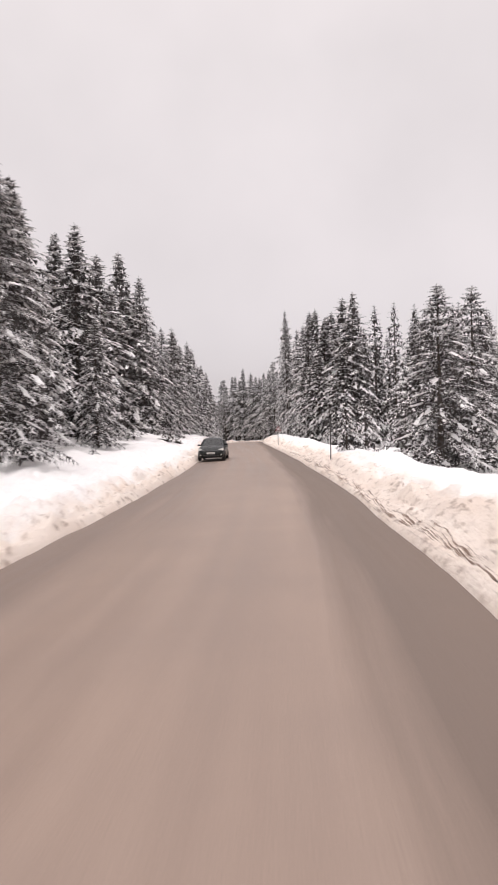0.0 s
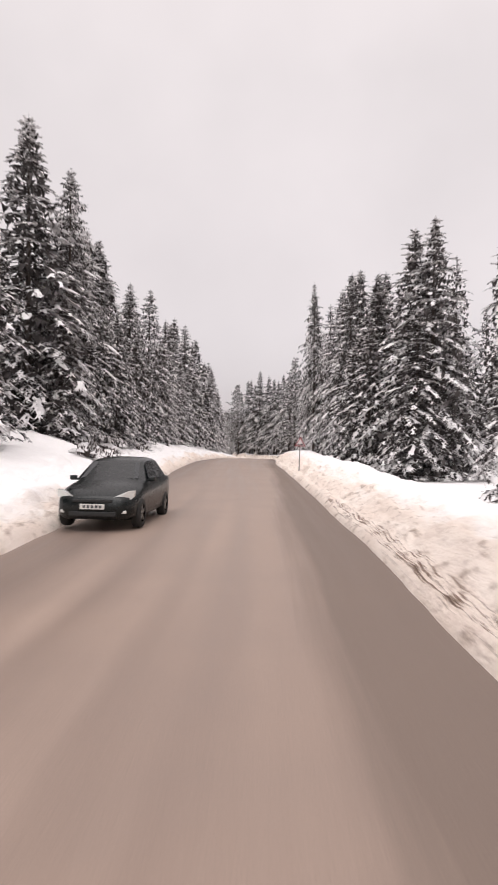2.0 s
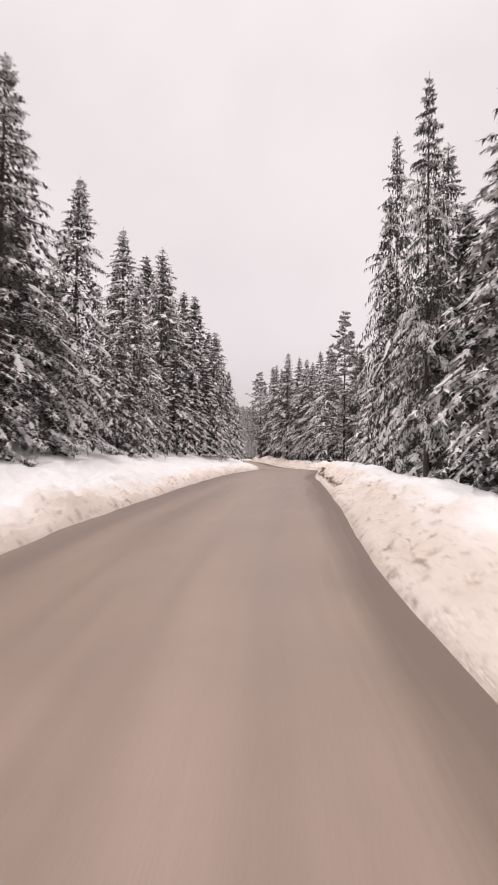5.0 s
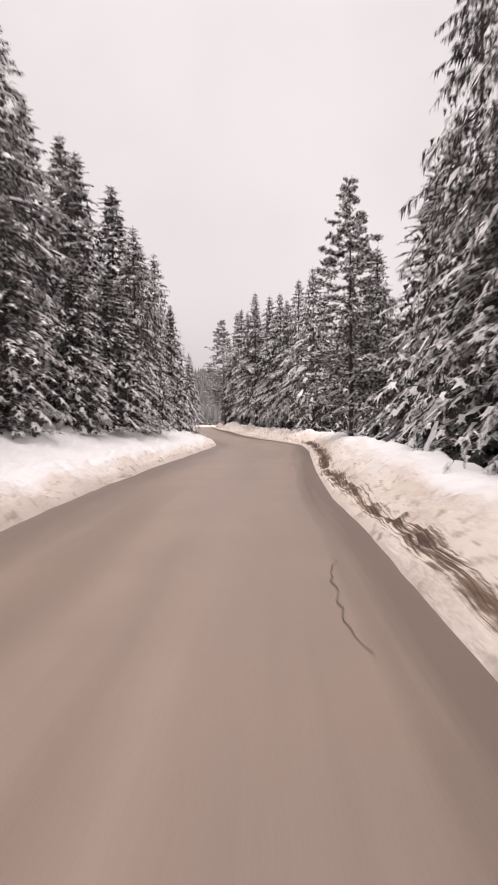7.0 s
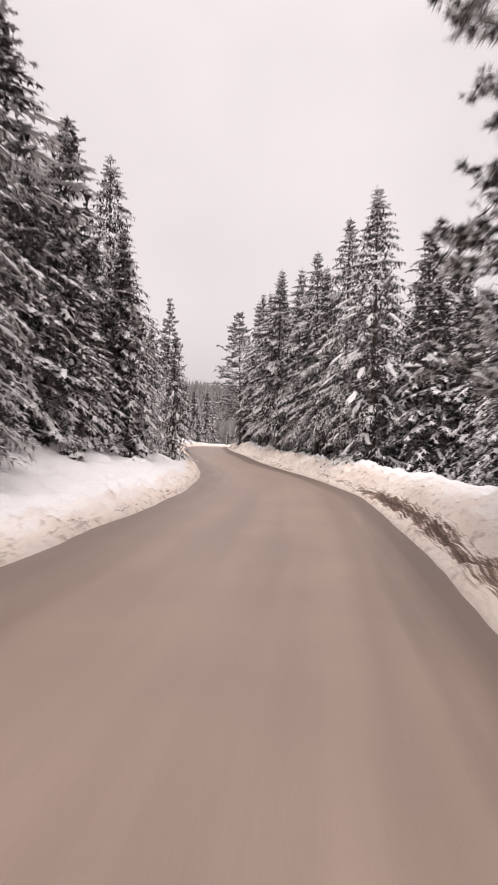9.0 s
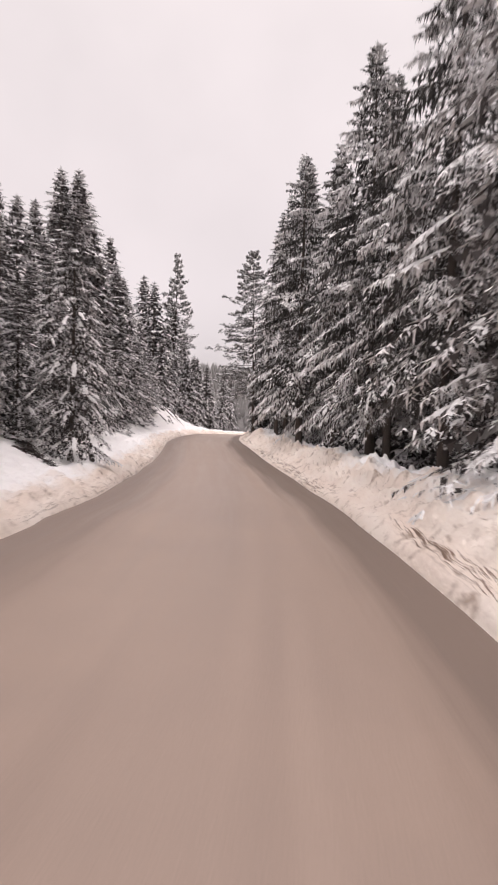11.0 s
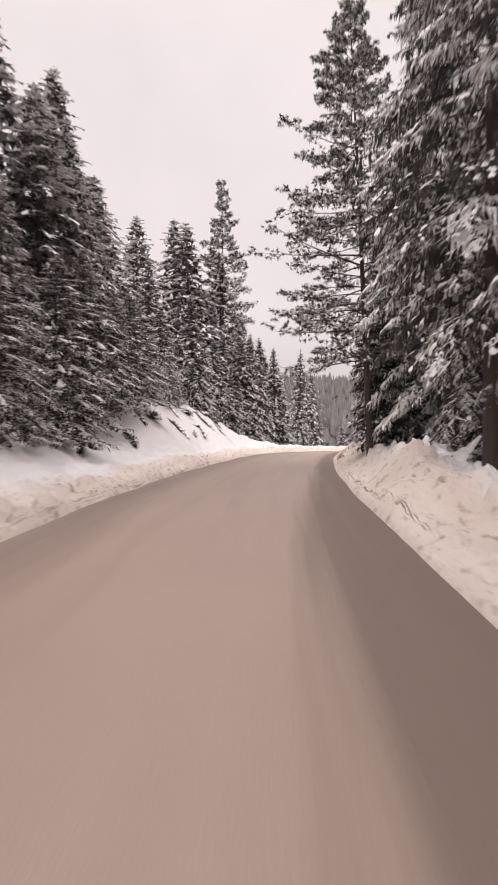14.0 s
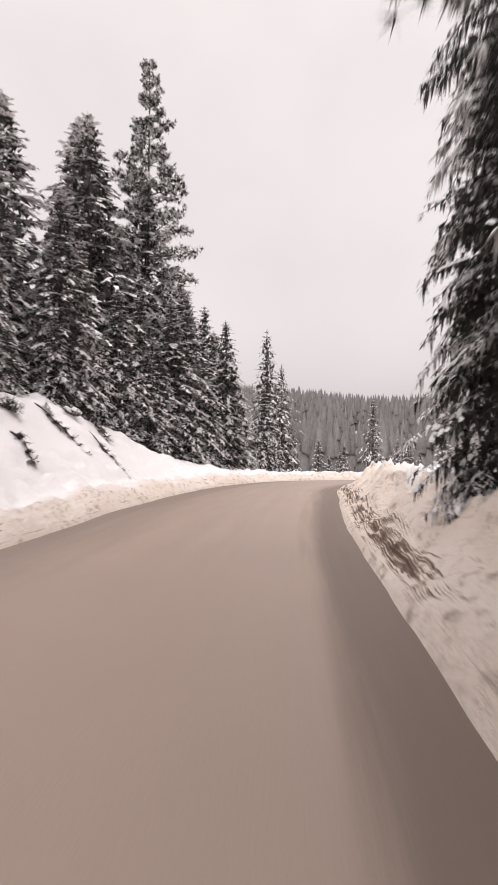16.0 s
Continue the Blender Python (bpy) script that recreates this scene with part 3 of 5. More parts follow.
    c = np.stack([ri * np.cos(ai), ri * np.sin(ai), height * wi - 0.25 * ri], 1)
    ah = rs.rand(inner) * 6.2832
    sz = ((0.10 if fine > 6 else 0.12 if fine else 0.20) * (0.7 + 0.8 * rs.rand(inner)) * (0.45 + 0.55 * (1 - wi)))[:, None]
    h = np.stack([np.cos(ah), np.sin(ah), 0.3 * rs.randn(inner)], 1)
    needles.add([c - h * sz, c + h * sz, c - UP * (sz * 2.2) + 0.3 * sz * rs.randn(inner, 3)], [(0, 1, 2)], 0.3 * rs.rand(inner))
    # leader
    j = 26
    aj = rs.rand(j) * 6.2832
    o = np.stack([np.cos(aj), np.sin(aj), 0 * aj], 1)
    wj = 0.955 + 0.04 * rs.rand(j)
    hb = (height * wj)[:, None]
    lj = (0.25 * radius * (1.005 - wj) ** 0.6)[:, None]
    needles.add([UP * hb, UP * (hb - 0.06), UP * (hb + 0.8 * lj) + o * lj], [(0, 1, 2)], 0.5)
    for a in (0.0, 2.1, 4.2):
        needles.add([np.array([[0.05 * math.cos(a), 0.05 * math.sin(a), 0.94 * height]]), np.array([[0.05 * math.cos(a + 2.1), 0.05 * math.sin(a + 2.1), 0.94 * height]]),
                     np.array([[0, 0, height]])], [(0, 1, 2)], 0.4)
    # snow along the twigs
    pick = rs.rand(m) < load * np.clip(0.35 + 0.75 * tt, 0, 1) * np.clip((0.99 - uu) * 12, 0, 1) * (np.clip(2.2 * frost - 0.5, 0.02, 2.0) if fine > 6 else 0.45 + 1.0 * frost)
    Ps, Ds, ls, las = P[pick], D[pick], ln[pick], lat[pick]
    q = len(Ps)
    if fine > 6:
        for _ in range(3):
            e = ls * (0.05 + 0.95 * rs.rand(q))
            ww = 0.022 + 0.045 * rs.rand(q) ** 2
            snow_lumps(snow, Ps + Ds * e[:, None] + las * (0.10 * ls * rs.randn(q))[:, None] + UP * 0.01, Ds, las, ww * (1.0 + 1.2 * rs.rand(q)), ww, 0.5 * ww)
    else:
        if q:
            s0 = 0.05 + 0.50 * rs.rand(q) if fine else 0.15 * rs.rand(q)
            s1 = s0 + (0.25 + 0.25 * rs.rand(q) if fine else 0.40 + 0.40 * rs.rand(q))
            ww = np.minimum(0.050 if fine else 0.075, lump * (0.09 * ls + 0.02) * (0.6 + 0.8 * rs.rand(q)))
            mid = Ps + Ds * (ls * (0.5 * s0 + 0.5 * s1))[:, None] + las * ((0.10 * ls * rs.randn(q)) if fine else 0 * ls)[:, None]
            snow.add([mid - Ds * (0.5 * ls * (s1 - s0))[:, None] + UP * 0.03, mid - las * ww[:, None] - UP * (0.30 * ww)[:, None],
                      mid + Ds * (0.5 * ls * (s1 - s0))[:, None] + UP * 0.03, mid + las * ww[:, None] - UP * (0.30 * ww)[:, None]], [(0, 1, 2), (0, 2, 3)])
    # tongues of snow lying along whole boughs
    held = np.where((rs.rand(n) < load * (0.0 if fine > 6 else 0.62)) & (u < 0.95))[0]
    if len(held):
        st = np.linspace(0.0, 1.0, 5 if fine else 4)
        t0 = 0.25 + 0.45 * rs.rand(n, 1)
        t1 = np.minimum(1.0, t0 + np.minimum(0.25 + 0.35 * rs.rand(n, 1), 0.85 / L[:, None]))
        rows, cols = [], []
        base = np.minimum(0.13, (0.035 + 0.05 * L) * (0.6 + 0.7 * rs.rand(n)))
        shift = side * (0.05 * L * rs.randn(n))[:, None]
        for i, q in enumerate(st):
            e = t0 + (t1 - t0) * q
            w = base * (0.35 + 0.75 * math.sin(math.pi * (0.16 + 0.72 * q))) * (0.5 + 1.0 * rs.rand(n))
            c = at(e)[:, 0] + shift + side * (0.22 * w * rs.randn(n))[:, None] - UP * (0.02 * L * q)[:, None]
            th = (0.42 * w + 0.012) * (1.0 if 0 < i < len(st) - 1 else 0.25)
            for j, rise_by in ((-1, -0.9), (-0.45, 0.75), (0.35, 0.8), (1, -0.9)):
                rows.append((c + side * (w * j)[:, None] + UP * (th * rise_by)[:, None])[held])
        for i in range(len(st) - 1):
            for j in range(3):
                p = 4 * i + j
                cols += [(p, p + 4, p + 5), (p, p + 5, p + 1)]
        snow.add(rows, cols)
    # cushions riding on the boughs
    for _ in range(3 if fine > 6 else 1):
        pick = (rs.rand(n) < load * (0.75 if fine else 0.4)) & (u < 0.93)
        e = np.clip(0.30 + 0.70 * rs.rand(n, 1), 0, 1.0)
        c, hd = at(e)[:, 0], heading(e)[:, 0]
        wide = lump * np.minimum(0.16, 0.04 + 0.05 * L * (0.5 + rs.rand(n)))
        off = side * (0.12 * L * rs.randn(n) * (1.05 - e[:, 0]))[:, None]
        c = c + off + UP * 0.015
        half = wide * (1.0 + 1.1 * rs.rand(n))
        snow_lumps(snow, c[pick], hd[pick], side[pick], half[pick], wide[pick], (0.45 * wide + 0.01)[pick])
    if fine > 6:
        # heavy clots of snow weighing down some bough ends
        heavy = np.where((rs.rand(n) < 0.30) & (u < 0.6))[0]
        for _ in range(14):
            e = np.clip(0.50 + 0.52 * rs.rand(n, 1), 0, 1.02)
            w = 0.030 + 0.055 * rs.rand(n)
            c = at(e)[:, 0] + side * (0.11 * L * rs.randn(n) * (1.2 - e[:, 0]) / 0.4)[:, None] + UP * 0.02
            snow_lumps(snow, c[heavy], heading(e)[heavy, 0], side[heavy], (w * 1.25)[heavy], w[heavy], (0.6 * w)[heavy])
    return trunk_arrays(rs, height, 8 if fine else 6), needles.arrays(), snow.arrays()


def pine(seed, height, radius, levels, per, load, bare=0.2, forks=4, tufts=4):
    """Trunk, needles and snow of a pine: open tiers of level boughs whose forked twigs end in round needle tufts."""
    rs = np.random.RandomState(seed)
    needles, snow, wood = Pieces(), Pieces(), Pieces()
    lev = bare + (0.985 - bare) * ((np.arange(levels) + 0.5 * rs.rand(levels)) / levels)
    u, az = [], []
    for w in lev:
        k = max(3, int(round(per * (0.8 + 0.3 * (1 - w)) + rs.rand() - 0.5)))
        u += [w] * k
        az += list(rs.rand() * 6.28 + 6.2832 * np.arange(k) / k + rs.randn(k) * 0.3)
    u, az = np.array(u), np.array(az)
    n = len(u)
    u = np.clip(u + rs.randn(n) * 0.006, bare, 0.99)
    q = (1 - u) / (1 - bare)
    L = radius * np.minimum(1.0, 1.30 * q ** 0.92) * np.clip(0.90 + 0.24 * rs.randn(n), 0.4, 1.35) + 0.08
    out = np.stack([np.cos(az), np.sin(az), 0 * az], 1)
    side = np.stack([-np.sin(az), np.cos(az), 0 * az], 1)
    z0 = height * u
    rise = 0.05 + 0.45 * u ** 2 + 0.08 * rs.randn(n)
    sag = 0.34 - 0.20 * u + 0.07 * rs.randn(n)
    lift = 0.18
    kink = 0.06 * rs.randn(n)

    def at(t):
        return (out[:, None] * (L[:, None] * t)[..., None] + side[:, None] * (L[:, None] * kink[:, None] * np.sin(5 * t))[..., None]
                + UP * (z0[:, None] + L[:, None] * (rise[:, None] * t - sag[:, None] * t ** 2 + lift * t ** 3))[..., None])

    ts = np.linspace(0, 1, 6)
    pts = at(np.repeat(ts[None], n, 0))
    for i in range(5):
        r0, r1 = (0.008 * L + 0.010) * (1.05 - ts[i]), (0.008 * L + 0.010) * (1.05 - ts[i + 1])
        a, b = pts[:, i], pts[:, i + 1]
        wood.add([a + UP * r0[:, None], a + side * r0[:, None] - UP * (0.5 * r0)[:, None], a - side * r0[:, None] - UP * (0.5 * r0)[:, None],
                  b + UP * r1[:, None], b + side * r1[:, None] - UP * (0.5 * r1)[:, None], b - side * r1[:, None] - UP * (0.5 * r1)[:, None]],
                 [(0, 1, 4), (0, 4, 3), (1, 2, 5), (1, 5, 4), (2, 0, 3), (2, 3, 5)])
    k = 2 * forks + 1
    sgn = np.concatenate([np.tile([-1.0, 1.0], forks), [0.0]])
    t = np.concatenate([np.repeat(0.34 + 0.62 * (np.arange(forks) + 0.5) / forks, 2), [0.88]])[None, :] + 0.05 * rs.randn(n, k)
    t = np.clip(t, 0.2, 1.0)
    ang = np.where(sgn == 0, 0, 0.75 + 0.25 * rs.randn(n, k))
    P = at(t).reshape(-1, 3)
    D = unit(out[:, None] * np.cos(ang)[..., None] + side[:, None] * (sgn * np.sin(ang))[..., None] + UP * (0.10 + 0.22 * rs.randn(n, k))[..., None]).reshape(-1, 3)
    ln = np.minimum(1.5, 0.40 * L[:, None] * (1.15 - t) + 0.22) * (0.6 + 0.7 * rs.rand(n, k))
    ln = np.where(sgn == 0, 0.16 * L[:, None] + 0.15, ln).ravel()
    m = len(P)
    lat = unit(np.cross(D, UP))
    wood.add([P - lat * 0.010, P + lat * 0.010, P + D * ln[:, None] + UP * 0.02, P - UP * 0.014], [(0, 1, 2), (0, 3, 2), (1, 3, 2)])
    for j in range(tufts):
        s = 0.30 + 0.70 * (j + 0.6 * rs.rand(m)) / tufts
        c = P + D * (ln * s)[:, None] + lat * (0.20 * np.minimum(ln, 0.8) * rs.randn(m))[:, None] + UP * (0.05 * rs.randn(m))[:, None]
        big = (0.12 + 0.08 * rs.rand(m)) * np.clip(0.45 + 0.4 * np.repeat(L, k), 0.5, 1.0)
        frost = np.clip(0.35 + 0.25 * rs.randn(m), 0, 1)
        for i in range(18):
            w = unit(rs.randn(m, 3) + D * 0.7 + UP * 0.3)
            e = unit(np.cross(w, rs.randn(m, 3)))
            b = (0.085 * big)[:, None]
            needles.add([c - e * b, c + e * b, c + w * (big * (0.8 + 0.5 * rs.rand(m)))[:, None]], [(0, 1, 2)], frost)
        pick = rs.rand(m) < load * 0.5
        if pick.any():
            h = big[pick] * (0.5 + 0.4 * rs.rand(int(pick.sum())))
            snow_lumps(snow, c[pick] + UP * (0.4 * big[pick])[:, None], D[pick], lat[pick], h, 0.6 * h, 0.5 * h)
    kv, kf = trunk_arrays(rs, height, 9, 0.75)
    return (kv, kf), needles.arrays(), snow.arrays(), wood.arrays()


def bare_branch(root, seed, z, azimuth, length, lift):
    """A curved dead branch of the pine, rimmed with snow."""
    r = random.Random(seed)
    bm = bmesh.new()
    n, prev = 6, None
    for i in range(12):
        s = i / 11
        d = length * (s - 0.25 * s * s)
        p = Vector((math.cos(azimuth + 0.5 * s) * d, math.sin(azimuth + 0.5 * s) * d, z + length * (lift * s - 0.75 * s * s + 0.25 * s ** 3) + r.uniform(-0.02, 0.02)))
        rad = 0.035 * (1.1 - s) + 0.006
        ring = [bm.verts.new(p + Vector((0, rad * math.cos(6.283 * j / n), rad * math.sin(6.283 * j / n)))) for j in range(n)]
        if prev:
            for j in range(n):
                bm.faces.new((prev[j], prev[(j + 1) % n], ring[(j + 1) % n], ring[j]))
        prev = ring
    bmesh.ops.recalc_face_normals(bm, faces=bm.faces)
    part("bare_branch", bm, M_DEAD, root, "pale bare curved branch", smooth=True)


def tree_thing(name, label, arrays, needles, height):
    (kv, kf), (tv, tf, ta), (sv, sf, _), *wood = arrays
    root = new(name)
    root.empty_display_size = 0.3
    link_mesh("trunk", kv, kf, M_BARK, root, smooth=True)
    crown = link_mesh("crown", tv, tf, needles, root)
    crown.data.attributes.new("frost", "FLOAT", "POINT").data.foreach_set("value", ta.astype(np.float32))
    for wv, wf, _ in wood:
        tagged(link_mesh("bough_wood", wv, wf, M_BARK, root), kind="stuff")
    if len(sf):
        tagged(link_mesh("snow_load", sv, sf, M_CROWN_SNOW, root, "snow lying on the boughs", smooth=True), kind="stuff")
    root["tall"] = height
    return tagged(root, label, "tree", group="roadside conifers")


LABEL_SPRUCE = "dark green spruce laden with fresh snow beside the road"
LABEL_DARK = "dark dense spruce lightly dusted with snow, overhanging the verge"
LABEL_YOUNG = "young spruce half buried under fresh snow"
# models, from the most detailed to the plainest; the first use of each is the model itself
MODELS = {"near": [], "close": [], "mid": [], "young": []}
for i in range(3):
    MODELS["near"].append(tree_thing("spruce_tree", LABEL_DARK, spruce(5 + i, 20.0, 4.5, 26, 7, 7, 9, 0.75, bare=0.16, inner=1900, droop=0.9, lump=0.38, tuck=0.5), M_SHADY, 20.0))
for i in range(4):
    MODELS["close"].append(tree_thing("spruce_tree", LABEL_SPRUCE, spruce(10 + i, 20.0, 4.6 + 0.16 * i, 28, 7, 6, 5, 1.0, bare=0.03, inner=1900, lump=0.6), M_NEEDLES, 20.0))
for i in range(5):
    MODELS["mid"].append(tree_thing("spruce_tree", LABEL_SPRUCE, spruce(30 + i, 18.0, 4.3 + 0.13 * i, 25, 8, 4, 0, 0.62, bare=0.02, inner=1100, ragged=0.13, lump=0.7), M_NEEDLES, 18.0))
BACK = []
for i in range(4):
    BACK.append(spruce(50 + i, 18.0, 4.2 + 0.2 * i, 17, 7, 2, 0, 0.3, bare=0.03, inner=560))
MODELS["fir"] = [tree_thing("fir_tree", "dense dark fir with a little snow on its boughs", spruce(15, 10.0, 2.9, 24, 8, 6, 7, 0.16, bare=0.03, inner=1200, droop=0.7, lump=0.45), M_FIR, 10.0)]
MODELS["overhang"] = [tree_thing("pine_tree", "tall pine whose snowy boughs reach over the road", pine(75, 22.0, 4.4, 35, 5, 0.85, bare=0.205, forks=5, tufts=6), M_PINE, 22.0)]
MODELS["old"] = [tree_thing("pine_tree", "ragged pine with open tiers of snow-dusted boughs", pine(78, 17.0, 2.85, 30, 5, 0.9, bare=0.13, forks=5, tufts=5), M_PINE, 17.0)]
for z, azimuth, length, lift in ((7.2, 2.7, 2.6, 0.35), (5.8, 3.5, 2.2, 0.10), (9.5, 4.4, 2.4, 0.30)):
    bare_branch(MODELS["overhang"][0], int(z * 10), z, azimuth, length, lift)
for i in range(2):
    MODELS["young"].append(tree_thing("young_spruce", LABEL_YOUNG, spruce(90 + i, 5.0, 1.5, 12, 6, 4, 5, 1.0, bare=0.02, inner=120), M_NEEDLES, 5.0))
USED, TURN = {}, {}
rng = random.Random(7)
PLACED = []


JOINED = [[[], [], []], [[], [], []], [[], [], []]]


def join_back(x, y, height):
    """A tree of the background wood, added to the joined meshes."""
    g = float(ground_z(x, y))
    arrays = BACK[rng.randrange(len(BACK))]
    s = height / 18.0
    w, a = s * rng.uniform(0.9, 1.15), rng.uniform(0, 6.28)
    for store, (v, f, *frost) in zip(JOINED, arrays):
        v = np.asarray(v)
        store[2] += frost
        base = sum(len(q) for q in store[0])
        store[0].append(np.stack([x + w * (v[:, 0] * math.cos(a) - v[:, 1] * math.sin(a)), y + w * (v[:, 0] * math.sin(a) + v[:, 1] * math.cos(a)), g - 0.05 + s * v[:, 2]], 1))
        store[1].append(np.asarray(f) + base)
    PLACED.append((x, y))


def plant(kind, x, y, top=None, height=None, wide=1.0, lean=None):
    """A tree rooted at x, y; top is its tip's height over the road there."""
    g = float(ground_z(x, y))
    if height is None:
        height = float(road_z(y)) + top - g
    pool = MODELS[kind]
    i = TURN.get(kind, 0) % len(pool)
    TURN[kind] = i + 1
    ob = pool[i]
    s = height / ob["tall"]
    w = s * wide * rng.uniform(0.95, 1.12) * (1.22 if kind in ("mid", "close") else 1.0)
    tilt = lean or (rng.gauss(0, 0.012), rng.gauss(0, 0.012))
    m = Matrix.Translation((x, y, g - 0.05)) @ Matrix.Rotation(tilt[0], 4, "Y") @ Matrix.Rotation(tilt[1], 4, "X") @ Matrix.Rotation(rng.uniform(0, 6.28), 4, "Z") @ Matrix.Diagonal((w, w, s, 1))
    PLACED.append((x, y))
    if USED.get((kind, i)):
        return copy_thing(ob, m @ Matrix.Diagonal((1 / ob.scale[0], 1 / ob.scale[1], 1 / ob.scale[2], 1)))
    USED[(kind, i)] = True
    ob.matrix_basis = m
    return ob


SPRUCES_UPHILL_NEAR = [
    (-11.2, 33.1, 15.4),
    (-8.0, 36.0, 8.7),
    (-13.7, 27.4, 14.8),
    (-11.3, 63.0, 19.6),
    (-15.2, 63.2, 19.9),
    (-9.9, 65.5, 17.9),
    (-13.7, 47.9, 17.1),
    (-9.9, 82.9, 15.3),
    (-12.3, 82.5, 17.7),
    (-12.8, 75.2, 18.2),
    (-11.6, 70.7, 16.0),
    (-9.3, 88.7, 16.2),
    (-9.1, 95.8, 14.8),
    (-9.7, 120.6, 19.4),
    (-7.2, 138.1, 15.7),
    (-14.4, 147.4, 26.4),
    (-10.9, 149.2, 22.8),
    (-10.1, 155.6, 19.4),
    (-9.7, 163.6, 20.7),
    (-7.5, 175.6, 11.3),
    (-20.7, 205.8, 24.2),
    (-21.0, 210.8, 26.0),
    (-25.4, 227.1, 25.8),
]
SPRUCES_UPHILL_FAR = [
    (-26.4, 234.8, 26.7),
    (-27.3, 243.5, 22.9),
    (-31.8, 251.4, 26.4),
    (-35.3, 269.3, 29.2),
    (-30.1, 274.5, 29.6),
    (-33.7, 279.9, 32.3),
    (-27.7, 292.8, 21.7),
    (-29.5, 313.5, 20.5),
    (-30.6, 316.9, 21.7),
    (-27.4, 261.6, 12.0),
    (-23.4, 271.3, 10.3),
    (-21.1, 285.8, 11.2),
    (-8.7, 73.3, 10.8),
    (-8.4, 105.4, 12.0),
    (-10.0, 109.4, 17.1),
    (-12.5, 127.7, 21.1),
    (-10.6, 125.4, 18.2),
    (-10.5, 134.5, 19.4),
]
SPRUCES_VALLEY_NEAR = [
    (9.1, 35.9, 5.4),
    (6.0, 36.7, 4.1),
    (20.2, 74.2, 13.8),
    (22.5, 79.0, 14.5),
    (17.8, 84.0, 13.5),
    (25.5, 76.0, 14.0),
    (12.2, 68.4, 16.4),
    (11.3, 70.5, 16.1),
    (8.3, 83.8, 15.2),
    (7.9, 106.0, 21.7),
    (8.7, 115.1, 21.5),
    (10.3, 122.0, 14.8),
    (7.6, 165.2, 19.4),
    (6.2, 171.0, 19.4),
    (4.7, 180.1, 19.6),
    (5.9, 185.8, 19.9),
    (13.5, 176.2, 20.5),
    (19.2, 189.6, 24.5),
    (3.0, 196.1, 22.2),
    (0.7, 206.9, 24.5),
]
SPRUCES_VALLEY_FAR = [
    (5.2, 177.8, 17.1),
    (3.3, 189.8, 18.8),
    (-0.2, 201.2, 20.5),
    (-1.7, 213.2, 22.8),
    (-1.8, 224.0, 23.9),
    (-2.5, 234.8, 22.8),
    (-3.4, 246.2, 19.4),
    (0.6, 216.6, 20.5),
    (8.9, 98.0, 17.1),
    (10.9, 128.8, 16.0),
    (8.6, 80.3, 15.0),
    (10.3, 78.7, 15.3),
    (9.6, 88.6, 18.0),
]
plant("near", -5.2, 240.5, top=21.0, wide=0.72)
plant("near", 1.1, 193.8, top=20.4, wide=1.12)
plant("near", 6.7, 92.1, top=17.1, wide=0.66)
SPRUCES_BEHIND = [(-13.8, 81.1, 19.3), (-14.6, 85.1, 20.3), (-13.9, 86.2, 20.0), (-13.5, 90.1, 17.2), (-12.2, 94.2, 17.3), (10.4, 87.8, 18.1), (12.9, 92.0, 18.0), (12.5, 85.9, 17.3), (9.8, 50.4, 4.5)]
for x, y, top in SPRUCES_BEHIND + SPRUCES_UPHILL_NEAR + SPRUCES_VALLEY_NEAR + SPRUCES_UPHILL_FAR + SPRUCES_VALLEY_FAR:
    out = max(float(edge_up(y)) - x, x - float(edge_valley(y)))
    if top < 6:
        plant("young", x, y, top=top)
    elif x > 0 - 12 and out < 5.5 and y > 170 and x > float(edge_valley(y)):
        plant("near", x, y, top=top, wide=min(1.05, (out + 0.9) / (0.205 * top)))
    elif out < 6.6:
        plant("close", x, y, top=top, wide=min(0.95, (out + 0.4) / (0.19 * top), (3.5 / (0.27 * top) if x > 0 and 95 < y < 130 else 1.0)))
    else:
        plant("mid", x, y, top=top, wide=1.15 if y > 230 and x < 0 else 1.0)
plant("overhang", -5.4, 228.2, top=23.2, lean=(-0.03, 0.0))
plant("old", 7.0, 132.9, top=16.9)
plant("close", 8.7, 133.4, top=12.8, wide=0.95)
plant("mid", -27.6, 279.6, top=27.0)
plant("fir", -3.7, 233.6, top=11.5, wide=0.8)
plant("fir", -5.95, 238.6, top=10.0, wide=0.7)
plant("fir", -4.9, 231.0, top=9.5, wide=1.02)
plant("close", 9.3, 30.0, top=8.8, wide=1.45)
plant("close", 11.2, 31.0, top=8.9, wide=1.4)
plant("close", -8.2, 22.0, top=11.9, wide=1.1)
plant("close", -9.9, 14.0, top=13.0)
plant("old", -27.0, 279.0, top=36.5, wide=0.72)
# broad low spruces whose boughs hang over the uphill bank
for y, d, top, wide in ((160.5, 4.6, 9.0, 1.25), (167.5, 4.4, 7.5, 1.25), (176.0, 4.6, 8.0, 1.2), (203.5, 4.4, 9.5, 1.3), (209.0, 4.6, 12.0, 1.3), (214.5, 4.4, 9.0, 1.5),
                        (220.0, 4.2, 9.4, 1.6), (226.0, 5.0, 11.5, 1.5), (231.0, 5.0, 10.0, 1.7), (235.5, 5.4, 11.4, 1.8), (241.5, 5.8, 9.5, 1.7), (247.0, 5.8, 8.5, 1.6)):
    plant("close", float(edge_up(y)) - d, y, top=top, wide=wide)

# the wood behind the first rows
TOP_UP = ((-40, 15), (60, 17.5), (95, 15), (120, 18), (150, 22), (205, 22), (232, 19), (262, 17), (285, 18), (300, 15), (340, 15))
TOP_VALLEY = ((-40, 8), (40, 9), (60, 13), (92, 15), (106, 20), (122, 13), (158, 13), (172, 18.5), (200, 21), (235, 22), (262, 17), (340, 16))


